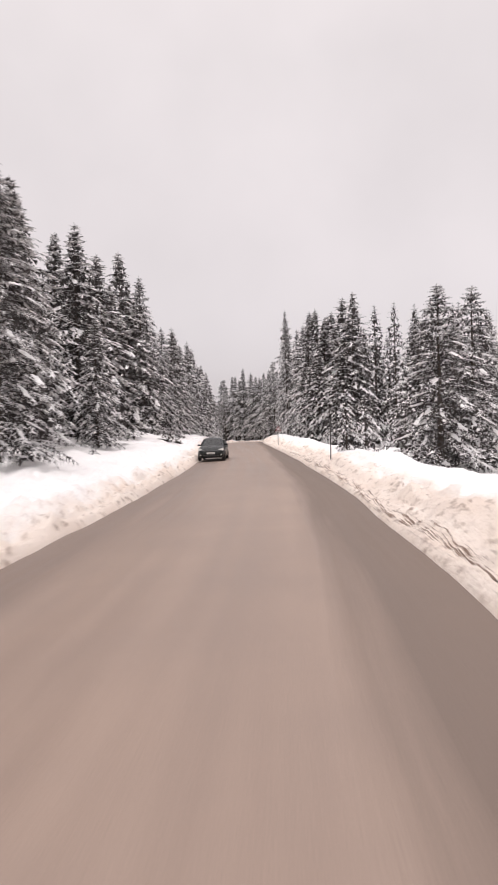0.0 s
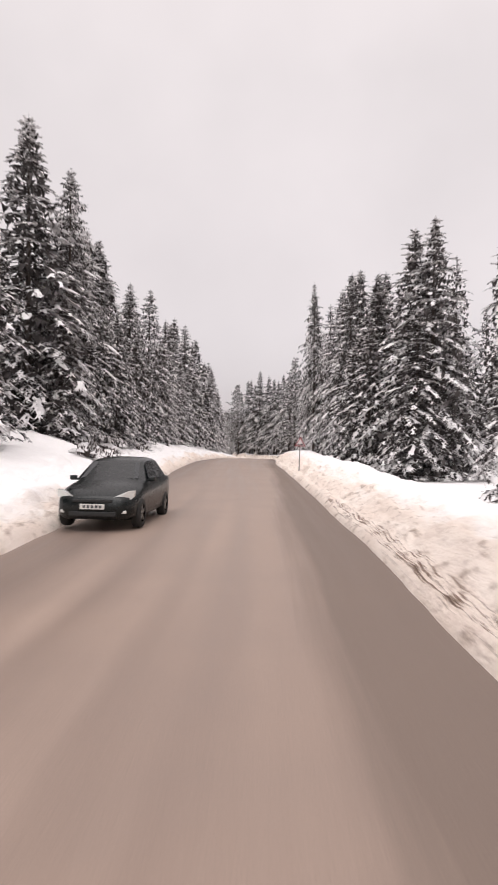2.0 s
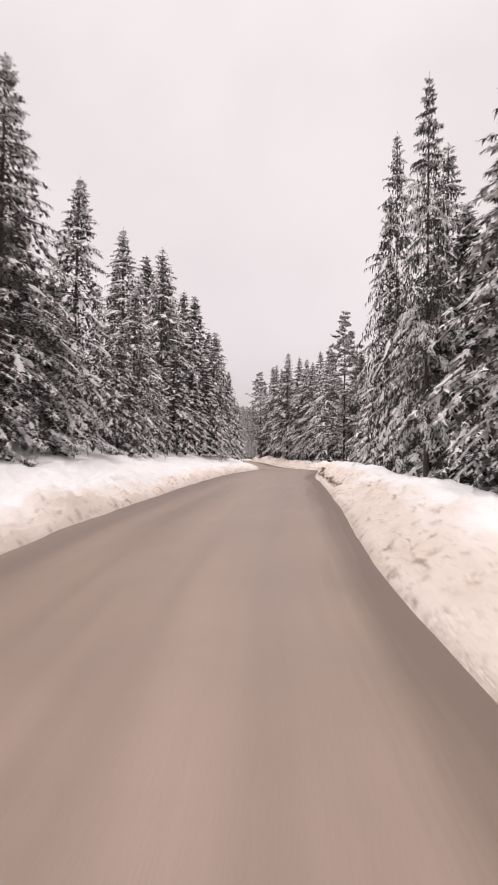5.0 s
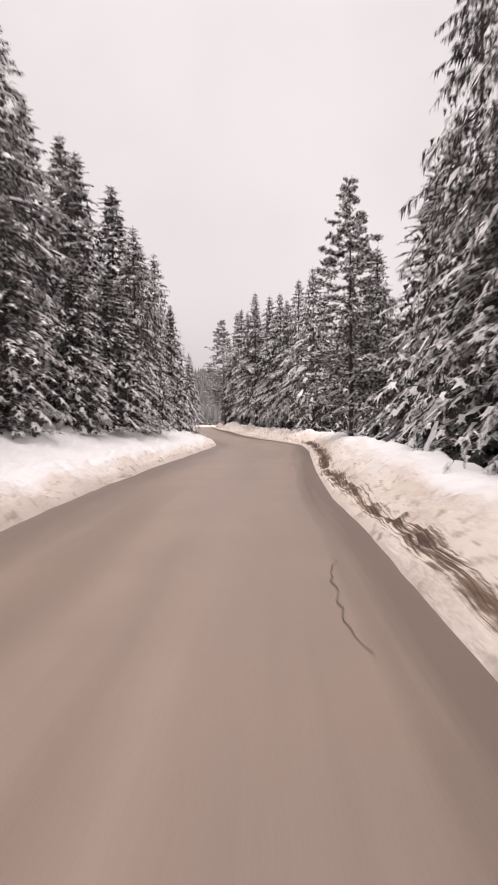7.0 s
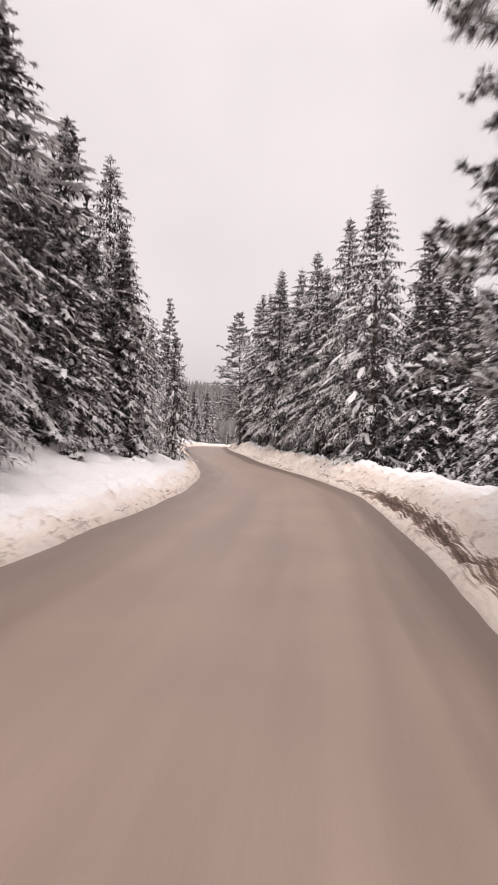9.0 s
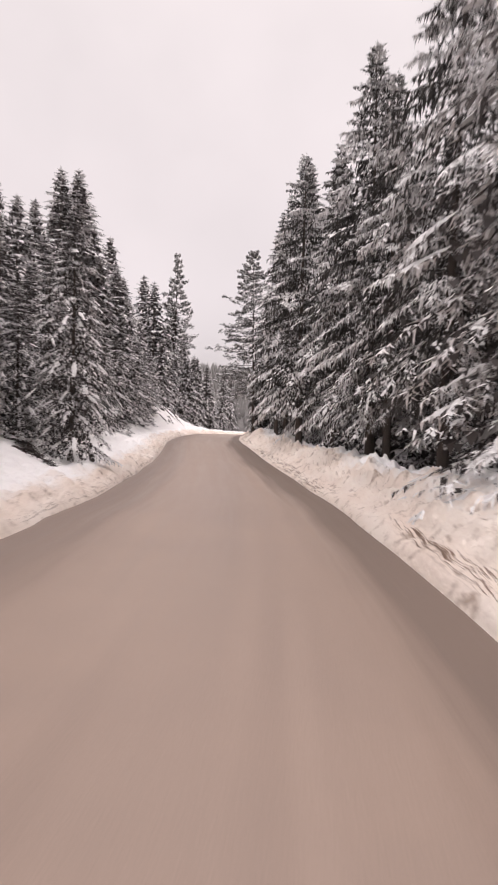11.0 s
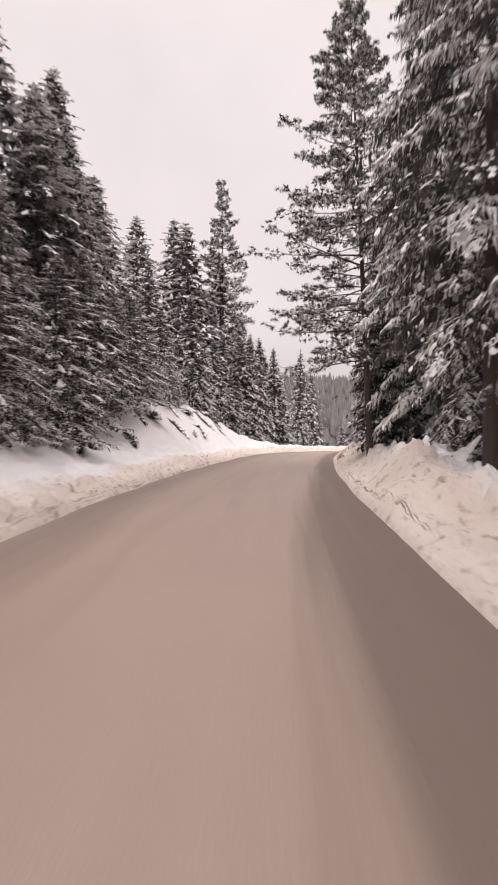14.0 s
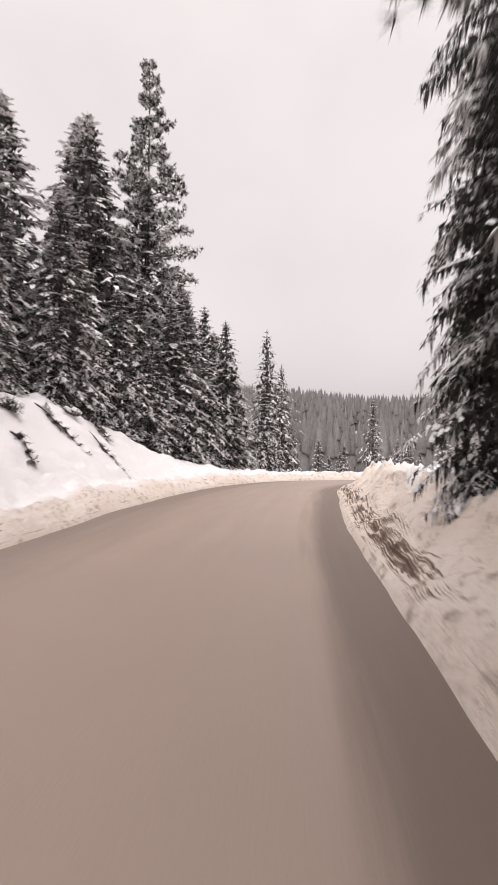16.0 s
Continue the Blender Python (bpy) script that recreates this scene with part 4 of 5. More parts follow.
def woods(side, count, d0, d1, y0, y1, share, kind):
    made = tries = 0
    while made < count and tries < count * 30:
        tries += 1
        y = rng.uniform(y0, y1)
        d = d0 + (d1 - d0) * rng.random() ** 1.3
        x = float(edge_up(y)) - d if side < 0 else float(edge_valley(y)) + d
        if any(abs(px - x) < 2.3 and abs(py - y) < 2.3 and math.hypot(px - x, py - y) < (2.0 if kind != "back" else 2.6) for px, py in PLACED):
            continue
        table = TOP_UP if side < 0 else TOP_VALLEY
        tall = float(np.interp(y, [a for a, _ in table], [b for _, b in table]))
        g = float(ground_z(x, y)) - float(road_z(y))
        height = max(0.35 * tall * share, tall * share * rng.uniform(0.72, 1.05) - 0.8 * g)
        if kind == "back":
            join_back(x, y, height)
            made += 1
            continue
        plant(kind, x, y, height=height, wide=min(1.0, 0.74 * d / (0.22 * height)))
        made += 1


woods(-1, 52, 6.5, 11.0, -8, 290, 0.86, "mid")
woods(1, 24, 5.5, 10.0, 66, 118, 0.82, "mid")
woods(1, 26, 6.5, 12.0, 118, 168, 0.9, "mid")
woods(1, 10, 5.5, 8.0, 165, 240, 0.88, "close")
woods(1, 14, 7.0, 11.0, 165, 240, 0.88, "mid")
woods(-1, 24, 4.4, 6.5, 62, 168, 0.60, "mid")
woods(-1, 10, 6.2, 8.5, 232, 290, 0.60, "mid")
woods(-1, 12, 4.3, 6.5, 166, 232, 0.55, "close")
woods(-1, 70, 11.0, 28.0, -30, 320, 0.92, "back")
woods(1, 70, 9.5, 28.0, -30, 300, 0.90, "back")
woods(-1, 14, 5.2, 8.0, 60, 290, 0.22, "young")
woods(-1, 18, 11.0, 20.0, 232, 300, 1.0, "back")
woods(-1, 14, 7.5, 12.0, 206, 264, 1.05, "mid")
for i in range(13):
    y = 12 + i * 20.5 + rng.uniform(-7, 7)
    x = float(edge_up(y)) - rng.uniform(2.6, 5.0)
    plant("young", x, y, height=rng.uniform(0.4, 0.75), wide=2.4)
# thicker wood on the valley side, seen over the clearing
for i in range(34):
    x, y = rng.uniform(15, 42), rng.uniform(56, 118)
    join_back(x, y, float(road_z(y)) + rng.uniform(11.5, 15.0) + 0.10 * (y - 56) - float(ground_z(x, y)))
# the wood beyond the bend, on lower ground
for i in range(40):
    x, y = rng.uniform(-42, 45), rng.uniform(308, 352)
    if x > float(edge_up(y)) - 4:
        y += 26
    join_back(x, y, rng.uniform(9, 15))

for kind, pool in MODELS.items():
    for i, ob in enumerate(pool):
        if not USED.get((kind, i)):
            plant(kind, -14.0 - 3 * i, -22.0 - 4 * i, height=12.0)
wood = tagged(new("background_wood"), "dense snowy spruce wood behind the roadside trees", "forest", kind="stuff")
for (vs, fs, frost), nm, mt in zip(JOINED, ("trunks", "crowns", "snow_load"), (M_BARK, M_NEEDLES, M_CROWN_SNOW)):
    ob = tagged(link_mesh(nm, np.concatenate(vs), np.concatenate(fs), mt, wood), kind="stuff")
    if nm == "crowns":
        ob.data.attributes.new("frost", "FLOAT", "POINT").data.foreach_set("value", np.concatenate(frost).astype(np.float32))

# the wooded ridge far behind
fr = np.random.RandomState(3)
fv, ff = [], []
for i in range(6400):
    y = 340 + 520 * fr.rand() ** 0.9
    x = -330 + 640 * fr.rand()
    if y < 420 and x < 60 and x > -90 and y < 360:
        continue
    z = float(ground_z(x, y))
    h = 13 + 9 * fr.rand()
    r = h * (0.13 + 0.06 * fr.rand())
    b = len(fv)
    a0 = fr.rand() * 6.28
    for lev, (hh, rr) in enumerate(((0.04, 1.1), (0.30, 0.85), (0.56, 0.5))):
        for j in range(5):
            a = a0 + 6.283 * j / 5 + lev * 0.6
            k = rr * r * (0.7 + 0.5 * fr.rand())
            fv.append((x + k * math.cos(a), y + k * math.sin(a), z + h * (hh - 0.05 * fr.rand())))
        fv.append((x, y, z + h * (hh + 0.40)))
    for lev in range(3):
        o = b + lev * 6
        for j in range(5):
            ff.append((o + j, o + (j + 1) % 5, o + 5))
tagged(link_mesh("distant_forest", fv, ff, M_FAR), "snow-dusted conifer forest on the far ridge, haze painted into its colour", "forest", kind="stuff")


# ---- things beside and on the road ----
M_PAINT = simple("black_car_paint", (0.006, 0.008, 0.008), 0.3, 0.0, 0.3, 5.0)
M_PAINT.node_tree.nodes["Principled BSDF"].inputs["Coat Weight"].default_value = 0.15
M_PAINT.node_tree.nodes["Principled BSDF"].inputs["Specular IOR Level"].default_value = 0.25
M_TRIM = simple("black_plastic", (0.012, 0.012, 0.012), 0.6)
M_GLASS = simple("dark_car_glass", (0.02, 0.022, 0.024), 0.08, 0.0, 0.2)
M_GLASS.node_tree.nodes["Principled BSDF"].inputs["Specular IOR Level"].default_value = 0.3
M_LAMP = simple("headlamp_lens", (0.62, 0.62, 0.60), 0.12, 0.3, 0.2)
M_RUBBER = simple("tyre_rubber", (0.016, 0.015, 0.014), 0.8)
M_ALLOY = simple("wheel_alloy", (0.30, 0.29, 0.28), 0.4, 0.8)
M_PLATE = simple("number_plate", (0.62, 0.60, 0.57), 0.4)
M_INK = simple("plate_characters", (0.03, 0.03, 0.035), 0.5)
M_RED = simple("sign_red", (0.23, 0.045, 0.05), 0.42, 0, 0.12)
M_WHITE = simple("sign_white", (0.52, 0.48, 0.475), 0.45, 0, 0.06)
M_BLACK = simple("sign_black", (0.02, 0.018, 0.018), 0.5)
M_STEEL = simple("galvanised_steel", (0.22, 0.20, 0.19), 0.5, 0.6, 0.3, 20)
M_POLE = simple("dark_pole_paint", (0.035, 0.03, 0.03), 0.6)
M_CRACK = simple("road_crack", (0.11, 0.082, 0.07), 0.8)
M_TWIG = simple("dead_wood", (0.055, 0.042, 0.037), 0.9, 0, 0.4, 12, 0.5)


def box(bm, x0, x1, y0, y1, z0, z1, bevel=0.0):
    r = bmesh.ops.create_cube(bm, size=1.0)["verts"]
    bmesh.ops.scale(bm, vec=(x1 - x0, y1 - y0, z1 - z0), verts=r)
    bmesh.ops.translate(bm, vec=((x0 + x1) / 2, (y0 + y1) / 2, (z0 + z1) / 2), verts=r)
    if bevel:
        es = list({e for v in r for e in v.link_edges})
        bmesh.ops.bevel(bm, geom=es, offset=bevel, segments=2, affect="EDGES", profile=0.6)
    return bm


def prism(bm, outline, y0, y1):
    """A flat outline of (x, z) given thickness along y."""
    a = [bm.verts.new((x, y0, z)) for x, z in outline]
    b = [bm.verts.new((x, y1, z)) for x, z in outline]
    n = len(a)
    bm.faces.new(a)
    bm.faces.new(b[::-1])
    for i in range(n):
        bm.faces.new((a[i], b[i], b[(i + 1) % n], a[(i + 1) % n]))
    bmesh.ops.recalc_face_normals(bm, faces=bm.faces)
    return bm


def wheel(parent, x, y):
    bm = bmesh.new()
    sgn = 1 if x > 0 else -1
    n = 20
    prof = ((0.20, -0.10), (0.29, -0.10), (0.315, -0.07), (0.32, 0.0), (0.315, 0.07), (0.29, 0.10), (0.20, 0.10))
    rings = [[bm.verts.new((sgn * o, r * math.cos(6.2832 * i / n), r * math.sin(6.2832 * i / n))) for r, o in prof] for i in range(n)]
    for i in range(n):
        for j in range(len(prof) - 1):
            bm.faces.new((rings[i][j], rings[i][j + 1], rings[(i + 1) % n][j + 1], rings[(i + 1) % n][j]))
    bmesh.ops.recalc_face_normals(bm, faces=bm.faces)
    tyre = part("tyre", bm, M_RUBBER, parent, smooth=True)
    tyre.location = (x, y, 0.32)
    bm = bmesh.new()
    for k in range(5):
        q = bmesh.ops.create_cube(bm, size=1.0)["verts"]
        bmesh.ops.scale(bm, vec=(0.03, 0.05, 0.19), verts=q)
        bmesh.ops.translate(bm, vec=(sgn * 0.07, 0, 0.10), verts=q)
        bmesh.ops.rotate(bm, cent=(0, 0, 0), matrix=Matrix.Rotation(6.2832 * k / 5, 3, "X"), verts=q)
    ring = bmesh.ops.create_cone(bm, cap_ends=True, segments=20, radius1=0.205, radius2=0.205, depth=0.06)["verts"]
    bmesh.ops.rotate(bm, cent=(0, 0, 0), matrix=Matrix.Rotation(1.5708, 3, "Y"), verts=ring)
    part("rim", bm, M_ALLOY, tyre)


def hatchback(x, y, turn):
    """Oncoming five-door hatchback, built standing still; its front points along local -y."""
    car = new("parked_car")
    # stations: y, half width, sill z, belt z, top z, roof half width
    st = [(-2.03, 0.60, 0.34, 0.60, 0.66, 0.45), (-1.95, 0.74, 0.24, 0.66, 0.74, 0.55), (-1.70, 0.84, 0.20, 0.74, 0.85, 0.62),
          (-1.25, 0.87, 0.19, 0.84, 0.95, 0.66), (-0.92, 0.87, 0.19, 0.90, 1.01, 0.68), (-0.20, 0.88, 0.19, 0.93, 1.40, 0.60),
          (0.15, 0.88, 0.19, 0.94, 1.48, 0.58), (0.85, 0.88, 0.19, 0.97, 1.50, 0.57), (1.45, 0.87, 0.20, 1.00, 1.43, 0.55),
          (1.85, 0.84, 0.24, 1.00, 1.06, 0.62), (2.00, 0.74, 0.34, 0.90, 0.96, 0.60)]
    bm = bmesh.new()
    rings = []
    for yy, w, zb, zl, zt, wr in st:
        half = [(0.80 * w, zb), (0.98 * w, zb + 0.10), (w, (zb + zl) / 2), (0.985 * w, zl - 0.05), (0.95 * w, zl), (wr, zt - 0.03), (wr * 0.72, zt), (0, zt + 0.012)]
        pts = half + [(-a, b) for a, b in half[-2::-1]]
        rings.append([bm.verts.new((a, yy, b)) for a, b in pts])
    for r0, r1 in zip(rings, rings[1:]):
        for i in range(len(r0) - 1):
            bm.faces.new((r0[i], r0[i + 1], r1[i + 1], r1[i]))
        bm.faces.new((r0[-1], r0[0], r1[0], r1[-1]))
    bm.faces.new(rings[0])
    bm.faces.new(rings[-1][::-1])
    bmesh.ops.recalc_face_normals(bm, faces=bm.faces)
    part("body", bm, M_PAINT, car, smooth=True)

    def pane(name, corners, parent=car):
        b2 = bmesh.new()
        vs = [b2.verts.new(c) for c in corners]
        f = b2.faces.new(vs)
        b2.normal_update()
        nrm = f.normal.copy()
        if nrm.dot(f.calc_center_median() - Vector((0, 0.3, 0.8))) < 0:
            nrm = -nrm
        bmesh.ops.translate(b2, vec=nrm * 0.018, verts=vs)
        ext = bmesh.ops.extrude_face_region(b2, geom=[f])
        bmesh.ops.translate(b2, vec=nrm * -0.012, verts=[v for v in ext["geom"] if isinstance(v, bmesh.types.BMVert)])
        bmesh.ops.recalc_face_normals(b2, faces=b2.faces)
        return part(name, b2, M_GLASS, parent)

    pane("windscreen", ((-0.66, -0.82, 1.03), (0.66, -0.82, 1.03), (0.55, -0.20, 1.38), (-0.55, -0.20, 1.38)))
    for sg in (-1, 1):
        pane("side_window", ((sg * 0.83, -0.55, 0.98), (sg * 0.84, 0.30, 1.00), (sg * 0.60, 0.28, 1.42), (sg * 0.62, -0.08, 1.38)))
        pane("side_window", ((sg * 0.84, 0.36, 1.00), (sg * 0.83, 1.25, 1.03), (sg * 0.58, 1.20, 1.40), (sg * 0.60, 0.34, 1.42)))
        bm = bmesh.new()
        box(bm, sg * 0.84, sg * 1.00, -0.62, -0.50, 0.97, 1.08, 0.03)
        box(bm, sg * 0.70, sg * 0.86, -0.58, -0.53, 0.97, 1.01)
        part("wing_mirror", bm, M_PAINT, car)
        bm = bmesh.new()
        prism(bm, ((sg * 0.42, 0.70), (sg * 0.72, 0.83), (sg * 0.83, 0.84), (sg * 0.82, 0.70), (sg * 0.70, 0.60), (sg * 0.46, 0.60)), -1.93, -1.80)
        for v in bm.verts:
            v.co.y += 0.45 * max(0, abs(v.co.x) - 0.5) - 0.05
        part("headlight", bm, M_LAMP, car, "clear glass headlight")
        bm = bmesh.new()
        box(bm, sg * 0.56, sg * 0.70, -2.00, -1.90, 0.36, 0.43, 0.02)
        part("fog_lamp", bm, M_LAMP, car)
        for yy in (-1.28, 1.25):
            wheel(car, sg * 0.79, yy)
    bm = bmesh.new()
    box(bm, -0.42, 0.42, -2.065, -1.98, 0.59, 0.655, 0.015)
    part("grille", bm, M_TRIM, car)
    bm = bmesh.new()
    box(bm, -0.50, 0.50, -2.07, -1.95, 0.30, 0.40, 0.02)
    part("air_intake", bm, M_TRIM, car)
    bm = bmesh.new()
    box(bm, -0.26, 0.26, -2.085, -2.06, 0.45, 0.56, 0.006)
    plate = part("number_plate", bm, M_PLATE, car, "white number plate")
    bm = bmesh.new()
    for k in range(5):
        box(bm, -0.19 + 0.085 * k, -0.14 + 0.085 * k, -2.089, -2.084, 0.475, 0.535)
    part("plate_bars", bm, M_INK, plate)
    for a, b in ((-0.45, 0.05), (0.10, 0.55)):
        bm = bmesh.new()
        box(bm, a, b, -0.86, -0.83, 1.02, 1.045)
        part("wiper", bm, M_TRIM, car)
    car.matrix_basis = pose(x, y, float(road_z(y)) + 0.045, 0, 0, turn)
    return tagged(car, "black five-door hatchback with clear headlights on the road", "car")


hatchback(-1.9, 43.4, -3)


def warning_sign(x, y):
    g = float(ground_z(x, y))
    small = 0.69
    foot = float(road_z(y)) + 1.65
    sign = new("road_sign")
    s, h = 0.45, 0.78
    z0 = (foot - g) / small
    bm = bmesh.new()
    bmesh.ops.create_cone(bm, cap_ends=True, segments=14, radius1=0.042, radius2=0.042, depth=z0 + h - 0.1 + 0.8)
    bmesh.ops.translate(bm, vec=(0, 0.045, (z0 + h - 0.1 - 0.8) / 2), verts=bm.verts)
    part("post", bm, M_STEEL, sign, smooth=True)

    def tri(k):
        c = h / 3
        return [(-s * k, z0 + c - c * k), (s * k, z0 + c - c * k), (0, z0 + c + 2 * c * k)]

    bm = bmesh.new()
    prism(bm, tri(1.0), -0.006, 0.008)
    bmesh.ops.bevel(bm, geom=[e for e in bm.edges if abs(e.verts[0].co.y - e.verts[1].co.y) > 0.01], offset=0.035, segments=3, affect="EDGES", profile=0.5)
    border = part("border", bm, M_RED, sign, "red sign border")
    bm = bmesh.new()
    prism(bm, tri(0.70), -0.011, -0.005)
    part("field", bm, M_WHITE, border, "white sign field")
    c = h / 3
    zb = z0 + c - c * 0.58
    out = [(-0.245, zb)]
    for k in range(25):
        u = -0.235 + 0.47 * k / 24
        out.append((u, zb + 0.025 + 0.085 * max(0.0, math.cos((abs(u) - 0.125) * 13.0)) ** 0.9 if abs(abs(u) - 0.125) < 0.12 else zb + 0.025))
    out.append((0.245, zb))
    bm = bmesh.new()
    prism(bm, out, -0.016, -0.010)
    part("bump_symbol", bm, M_BLACK, border, "black double bump symbol")
    for zz in (z0 + 0.12, z0 + 0.42):
        bm = bmesh.new()
        box(bm, -0.07, 0.07, 0.006, 0.085, zz, zz + 0.03, 0.004)
        part("clamp", bm, M_STEEL, sign)
    sign.matrix_basis = pose(x, y, g, 0, 1.5, 4) @ Matrix.Scale(small, 4)
    return tagged(sign, "triangular red-bordered uneven road warning sign on a steel post in snow", "sign")


warning_sign(3.6, 63.5)


def snow_pole(x, y, top):
    g = float(ground_z(x, y))
    h = float(road_z(y)) + top - g
    pole = new("snow_pole")
    bm = bmesh.new()
    bmesh.ops.create_cone(bm, cap_ends=True, segments=10, radius1=0.028, radius2=0.024, depth=h + 0.6)
    bmesh.ops.translate(bm, vec=(0, 0, (h - 0.6) / 2), verts=bm.verts)
    part("shaft", bm, M_POLE, pole, smooth=True)
    bm = bmesh.new()
    bmesh.ops.create_cone(bm, cap_ends=True, segments=10, radius1=0.034, radius2=0.030, depth=0.07)
    bmesh.ops.translate(bm, vec=(0, 0, h - 0.01), verts=bm.verts)
    part("cap", bm, M_TRIM, pole, "black plastic cap")
    pole.matrix_basis = pose(x, y, g, 1, 1.0, 0)
    return tagged(pole, "thin dark snow pole standing in the roadside bank", "snow pole", group="snow poles")


snow_pole(4.4, 31.9, 2.6)


def road_top(x, y):
    u = (x - float(edge_up(y)) + 0.25) / (float(edge_valley(y)) - float(edge_up(y)) + 0.5)
    return float(road_z(y)) + 0.06 * (1 - (2 * u - 1) ** 2)


rc = random.Random(5)


def road_crack(y0, y1, x0):
    bm = bmesh.new()
    prev = None
    for y in np.arange(y0, y1, 0.22):
        x = x0 + 0.03 * (y - y0) + 0.05 * rc.uniform(-1, 1) + 0.08 * math.sin(1.3 * y)
        half = (0.004 + 0.010 * rc.random()) * min(1.0, 1.5 * (y1 - y))
        pair = [bm.verts.new((x + o, y, road_top(x, y) + 0.010)) for o in (-half, half)]
        if prev:
            bm.faces.new((prev[0], prev[1], pair[1], pair[0]))
        prev = pair
    tagged(part("road_crack", bm, M_CRACK), "winding crack in the asphalt near the snow bank", "road crack", kind="structure")


road_crack(91.2, 95.4, 2.0)
road_crack(98.6, 102.4, 2.1)


def dead_branch(x, y, length, turn, seed):
    """A dark limb poking out of the snowy slope and hanging down it, with side twigs and some snow on top."""
    r = random.Random(seed)
    limb = new("fallen_branch")
    base = slope_top(x, y)

    def stick(pts, r0, r1):
        b2 = bmesh.new()
        n, prev = 6, None
        for i, p in enumerate(pts):
            rad = r0 + (r1 - r0) * i / (len(pts) - 1)
            ring = [b2.verts.new((p[0], p[1] + rad * math.cos(6.283 * j / n), p[2] + rad * math.sin(6.283 * j / n))) for j in range(n)]
            if prev:
                for j in range(n):
                    b2.faces.new((prev[j], prev[(j + 1) % n], ring[(j + 1) % n], ring[j]))
            prev = ring
        bmesh.ops.recalc_face_normals(b2, faces=b2.faces)
        return b2

    def lie(u, v, over):
        """A point over the slope, u metres down the fall line and v along the road."""
        return (u, v, slope_top(x + u, y + v) - base + over)

    a = math.radians(turn)
    pts = []
    for i in range(8):
        q = i / 7
        u = length * (q - 0.5)
        pts.append(lie(u * math.cos(a), u * math.sin(a) + 0.10 * r.uniform(-1, 1), 0.04 + 0.22 * math.sin(math.pi * q) * r.uniform(0.6, 1.0)))
    part("limb", stick(pts, 0.045, 0.014), M_TWIG, limb, smooth=True)
    for k in range(11):
        p = pts[1 + k % 6]
        b = a + r.uniform(-0.9, 0.9)
        ln = length * r.uniform(0.16, 0.36)
        q = [lie(p[0] + ln * t * math.cos(b), p[1] + ln * t * math.sin(b), 0.05 + (0.16 + 0.2 * r.random()) * t * (1.2 - t)) for t in (0, 0.35, 0.7, 1.0)]
        q[0] = p
        part("twig", stick(q, 0.022, 0.007), M_TWIG, limb, smooth=True)
    tufts = Pieces()
    rs = np.random.RandomState(seed)
    k = 240
    c = np.array(pts)[rs.randint(2, 8, k)] + rs.randn(k, 3) * np.array([0.10, 0.10, 0.03])
    w = unit(rs.randn(k, 3) * np.array([1, 1, 0.35]) + np.array([math.cos(a), math.sin(a), -0.25]))
    e = np.cross(w, UP) * 0.045
    tufts.add([c - e, c + e, c + w * (0.16 + 0.18 * rs.rand(k))[:, None]], [(0, 1, 2)], 0.2)
    v, f, _ = tufts.arrays()
    tagged(link_mesh("dry_needles", v, f, M_TWIG, limb), kind="stuff")
    limb.matrix_basis = pose(x, y, base)
    return tagged(limb, "dark fallen branch poking out of the snowy slope", "branch", group="fallen branches")


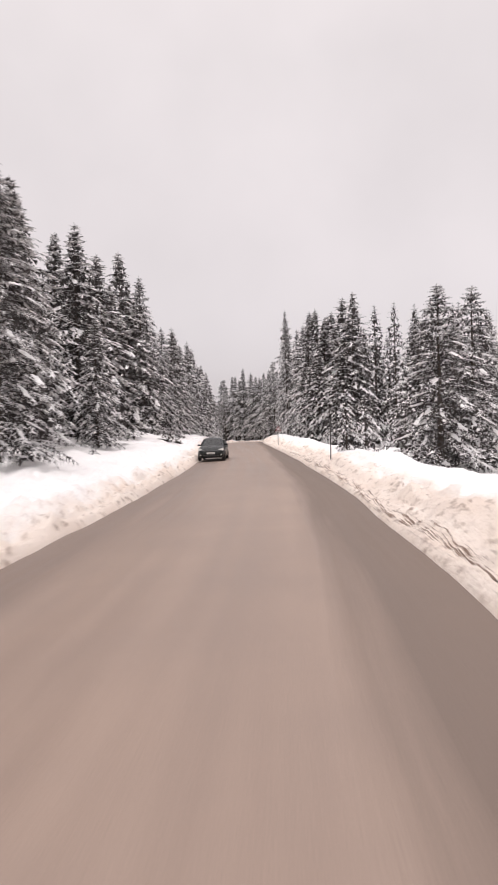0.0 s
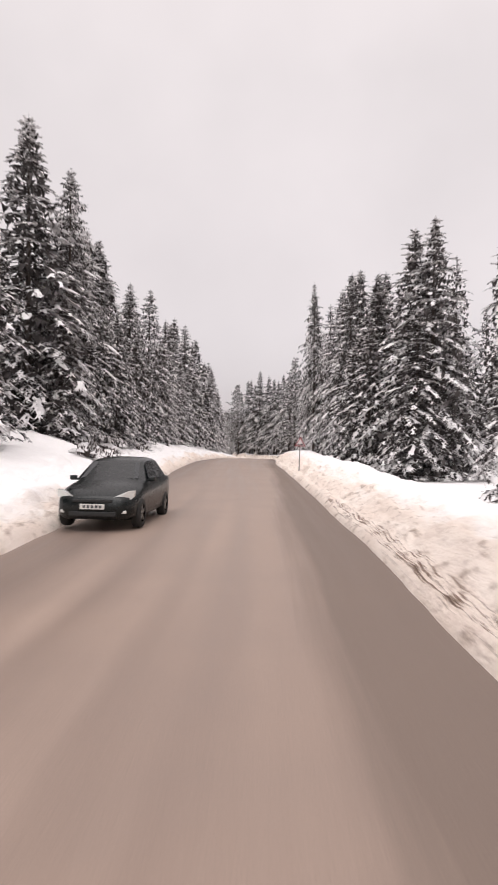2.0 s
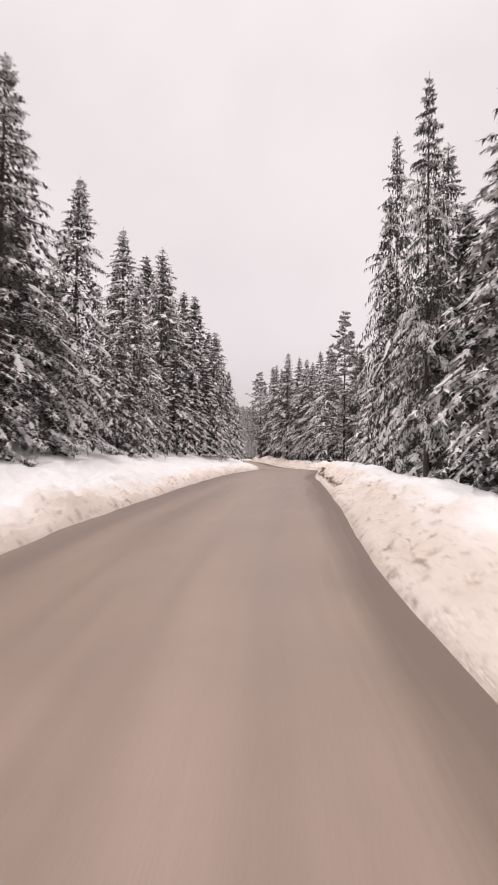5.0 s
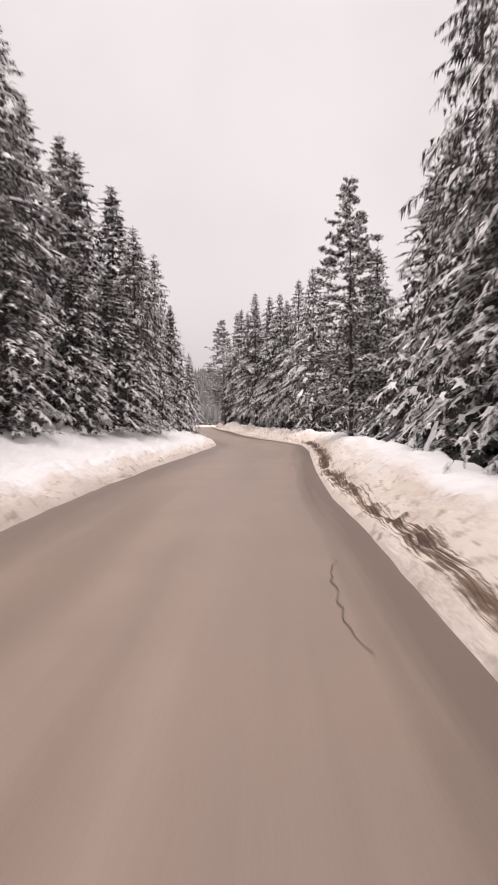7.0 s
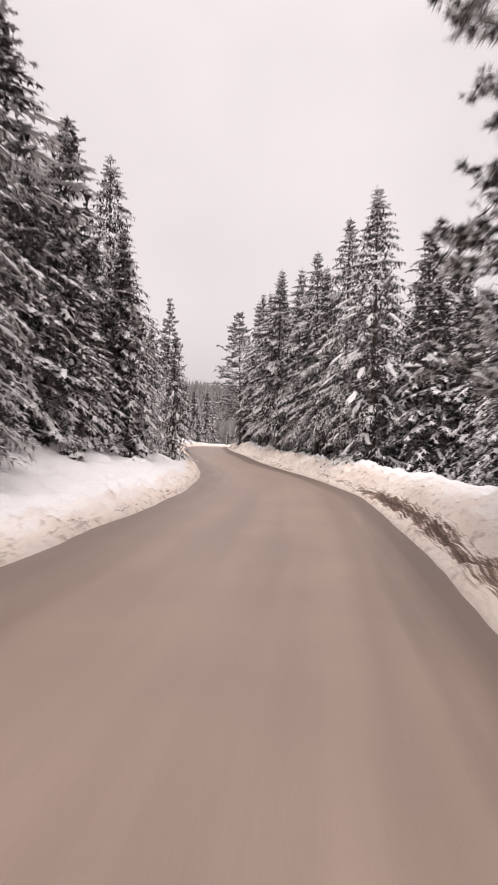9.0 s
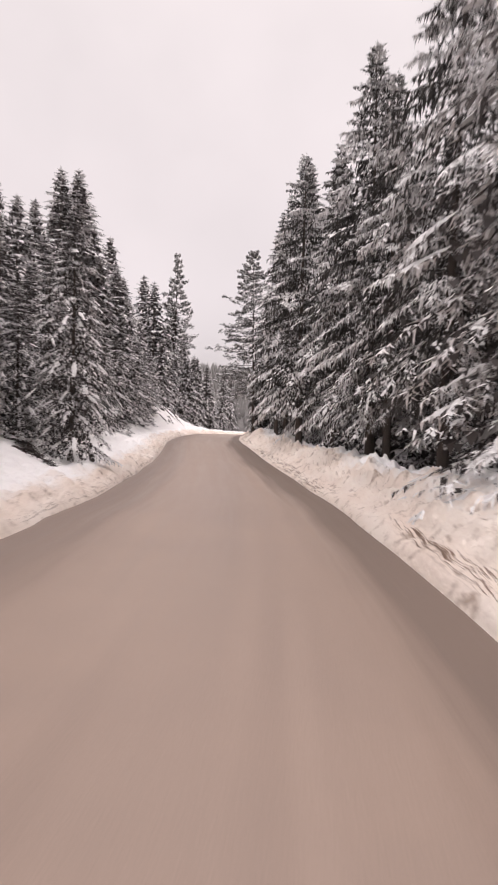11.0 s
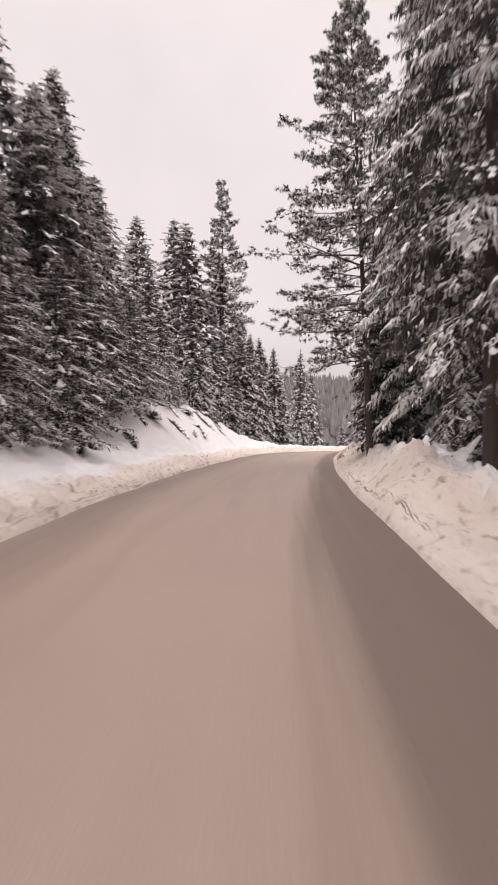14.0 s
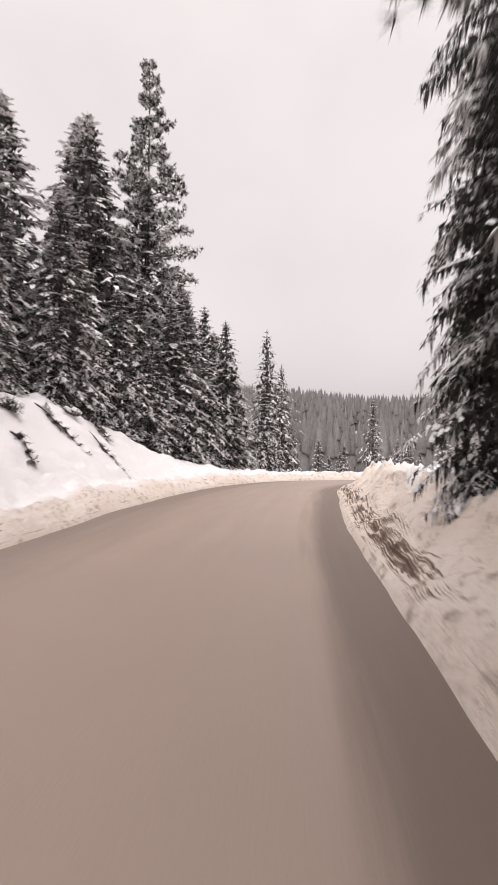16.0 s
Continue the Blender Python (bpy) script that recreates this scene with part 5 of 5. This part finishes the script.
def brush_clump(x, y, size, seed):
    """A low bush pressed down by snow: cushions of snow among bent dark twigs."""
    r = np.random.RandomState(seed)
    bush = new("snowy_bush")
    cap = Pieces()
    k = 16
    b = r.rand(k) * 6.2832
    c = np.stack([np.cos(b), 1.3 * np.sin(b), 0 * b], 1) * (size * 0.8 * np.sqrt(r.rand(k)))[:, None]
    c[:, 2] = size * (0.30 - 0.22 * np.hypot(c[:, 0], c[:, 1]) / size) + 0.05 * r.randn(k)
    head = unit(np.stack([np.cos(b * 3), np.sin(b * 3), 0 * b], 1))
    w = size * (0.14 + 0.16 * r.rand(k))
    snow_lumps(cap, c, head, np.cross(head, UP), w * 1.3, w, 0.7 * w)
    cv, cf, _ = cap.arrays()
    link_mesh("snow_cap", cv, cf, M_CROWN_SNOW, bush, "fresh snow cushions", smooth=True)
    twig = Pieces()
    k = 110
    b = r.rand(k) * 6.2832
    o = np.stack([np.cos(b), 1.3 * np.sin(b), 0 * b], 1)
    p0 = o * (size * 0.7 * r.rand(k))[:, None] - UP * 0.1
    p1 = p0 + o * (size * 0.30 * r.rand(k))[:, None] + UP * (size * (0.25 + 0.40 * r.rand(k)))[:, None]
    p2 = p1 + o * (size * (0.05 + 0.30 * r.rand(k)))[:, None] + UP * (size * 0.22 * r.randn(k))[:, None]
    w = np.cross(o, UP) * 0.012
    twig.add([p0 - w, p0 + w, p1 + w, p1 - w, p2], [(0, 1, 2), (0, 2, 3), (3, 2, 4)])
    v, f, _ = twig.arrays()
    link_mesh("twigs", v, f, M_TWIG, bush, "dark dead twigs")
    slope = math.degrees(math.atan2(float(ground_z(x - 0.6, y)) - float(ground_z(x + 0.6, y)), 1.2))
    bush.matrix_basis = pose(x, y, slope_top(x, y) + 0.10, 0, slope * 0.6, r.rand() * 40)
    return tagged(bush, "low bush flattened under snow on the road cutting", "bush", group="snowy bushes")


rq = random.Random(23)
for y, d in ((58.5, 3.6), (60.4, 2.9), (62.0, 4.3), (64.2, 3.3), (69, 4.0), (71.5, 3.1), (77, 3.8), (86, 3.4), (139, 3.7), (147, 4.1), (156, 3.6), (169, 3.9), (175, 4.6), (184, 4.0), (193, 4.4), (199, 3.6), (207, 4.2), (216, 4.9), (223.5, 3.9), (230, 5.2), (236, 4.3), (243, 5.6), (249, 4.9), (255, 5.0)):
    brush_clump(float(edge_up(y)) - d, y, rq.uniform(0.45, 0.85), int(y * 3))

rb = random.Random(11)
for y, d in ((61, 2.9), (66, 4.2), (74, 3.6), (158, 3.9), (172.5, 3.0), (174.5, 3.8), (178, 4.6), (189, 4.0), (203, 3.8), (213, 4.2), (221, 3.6), (226, 4.8), (228.5, 3.4), (233, 4.2),
             (236, 5.0), (240, 3.6), (243.5, 5.2), (247, 3.4), (252, 4.2), (255, 3.0), (258, 4.6)):
    dead_branch(float(edge_up(y)) - d, y, rb.uniform(1.0, 2.1), rb.uniform(-55, 15), int(y))
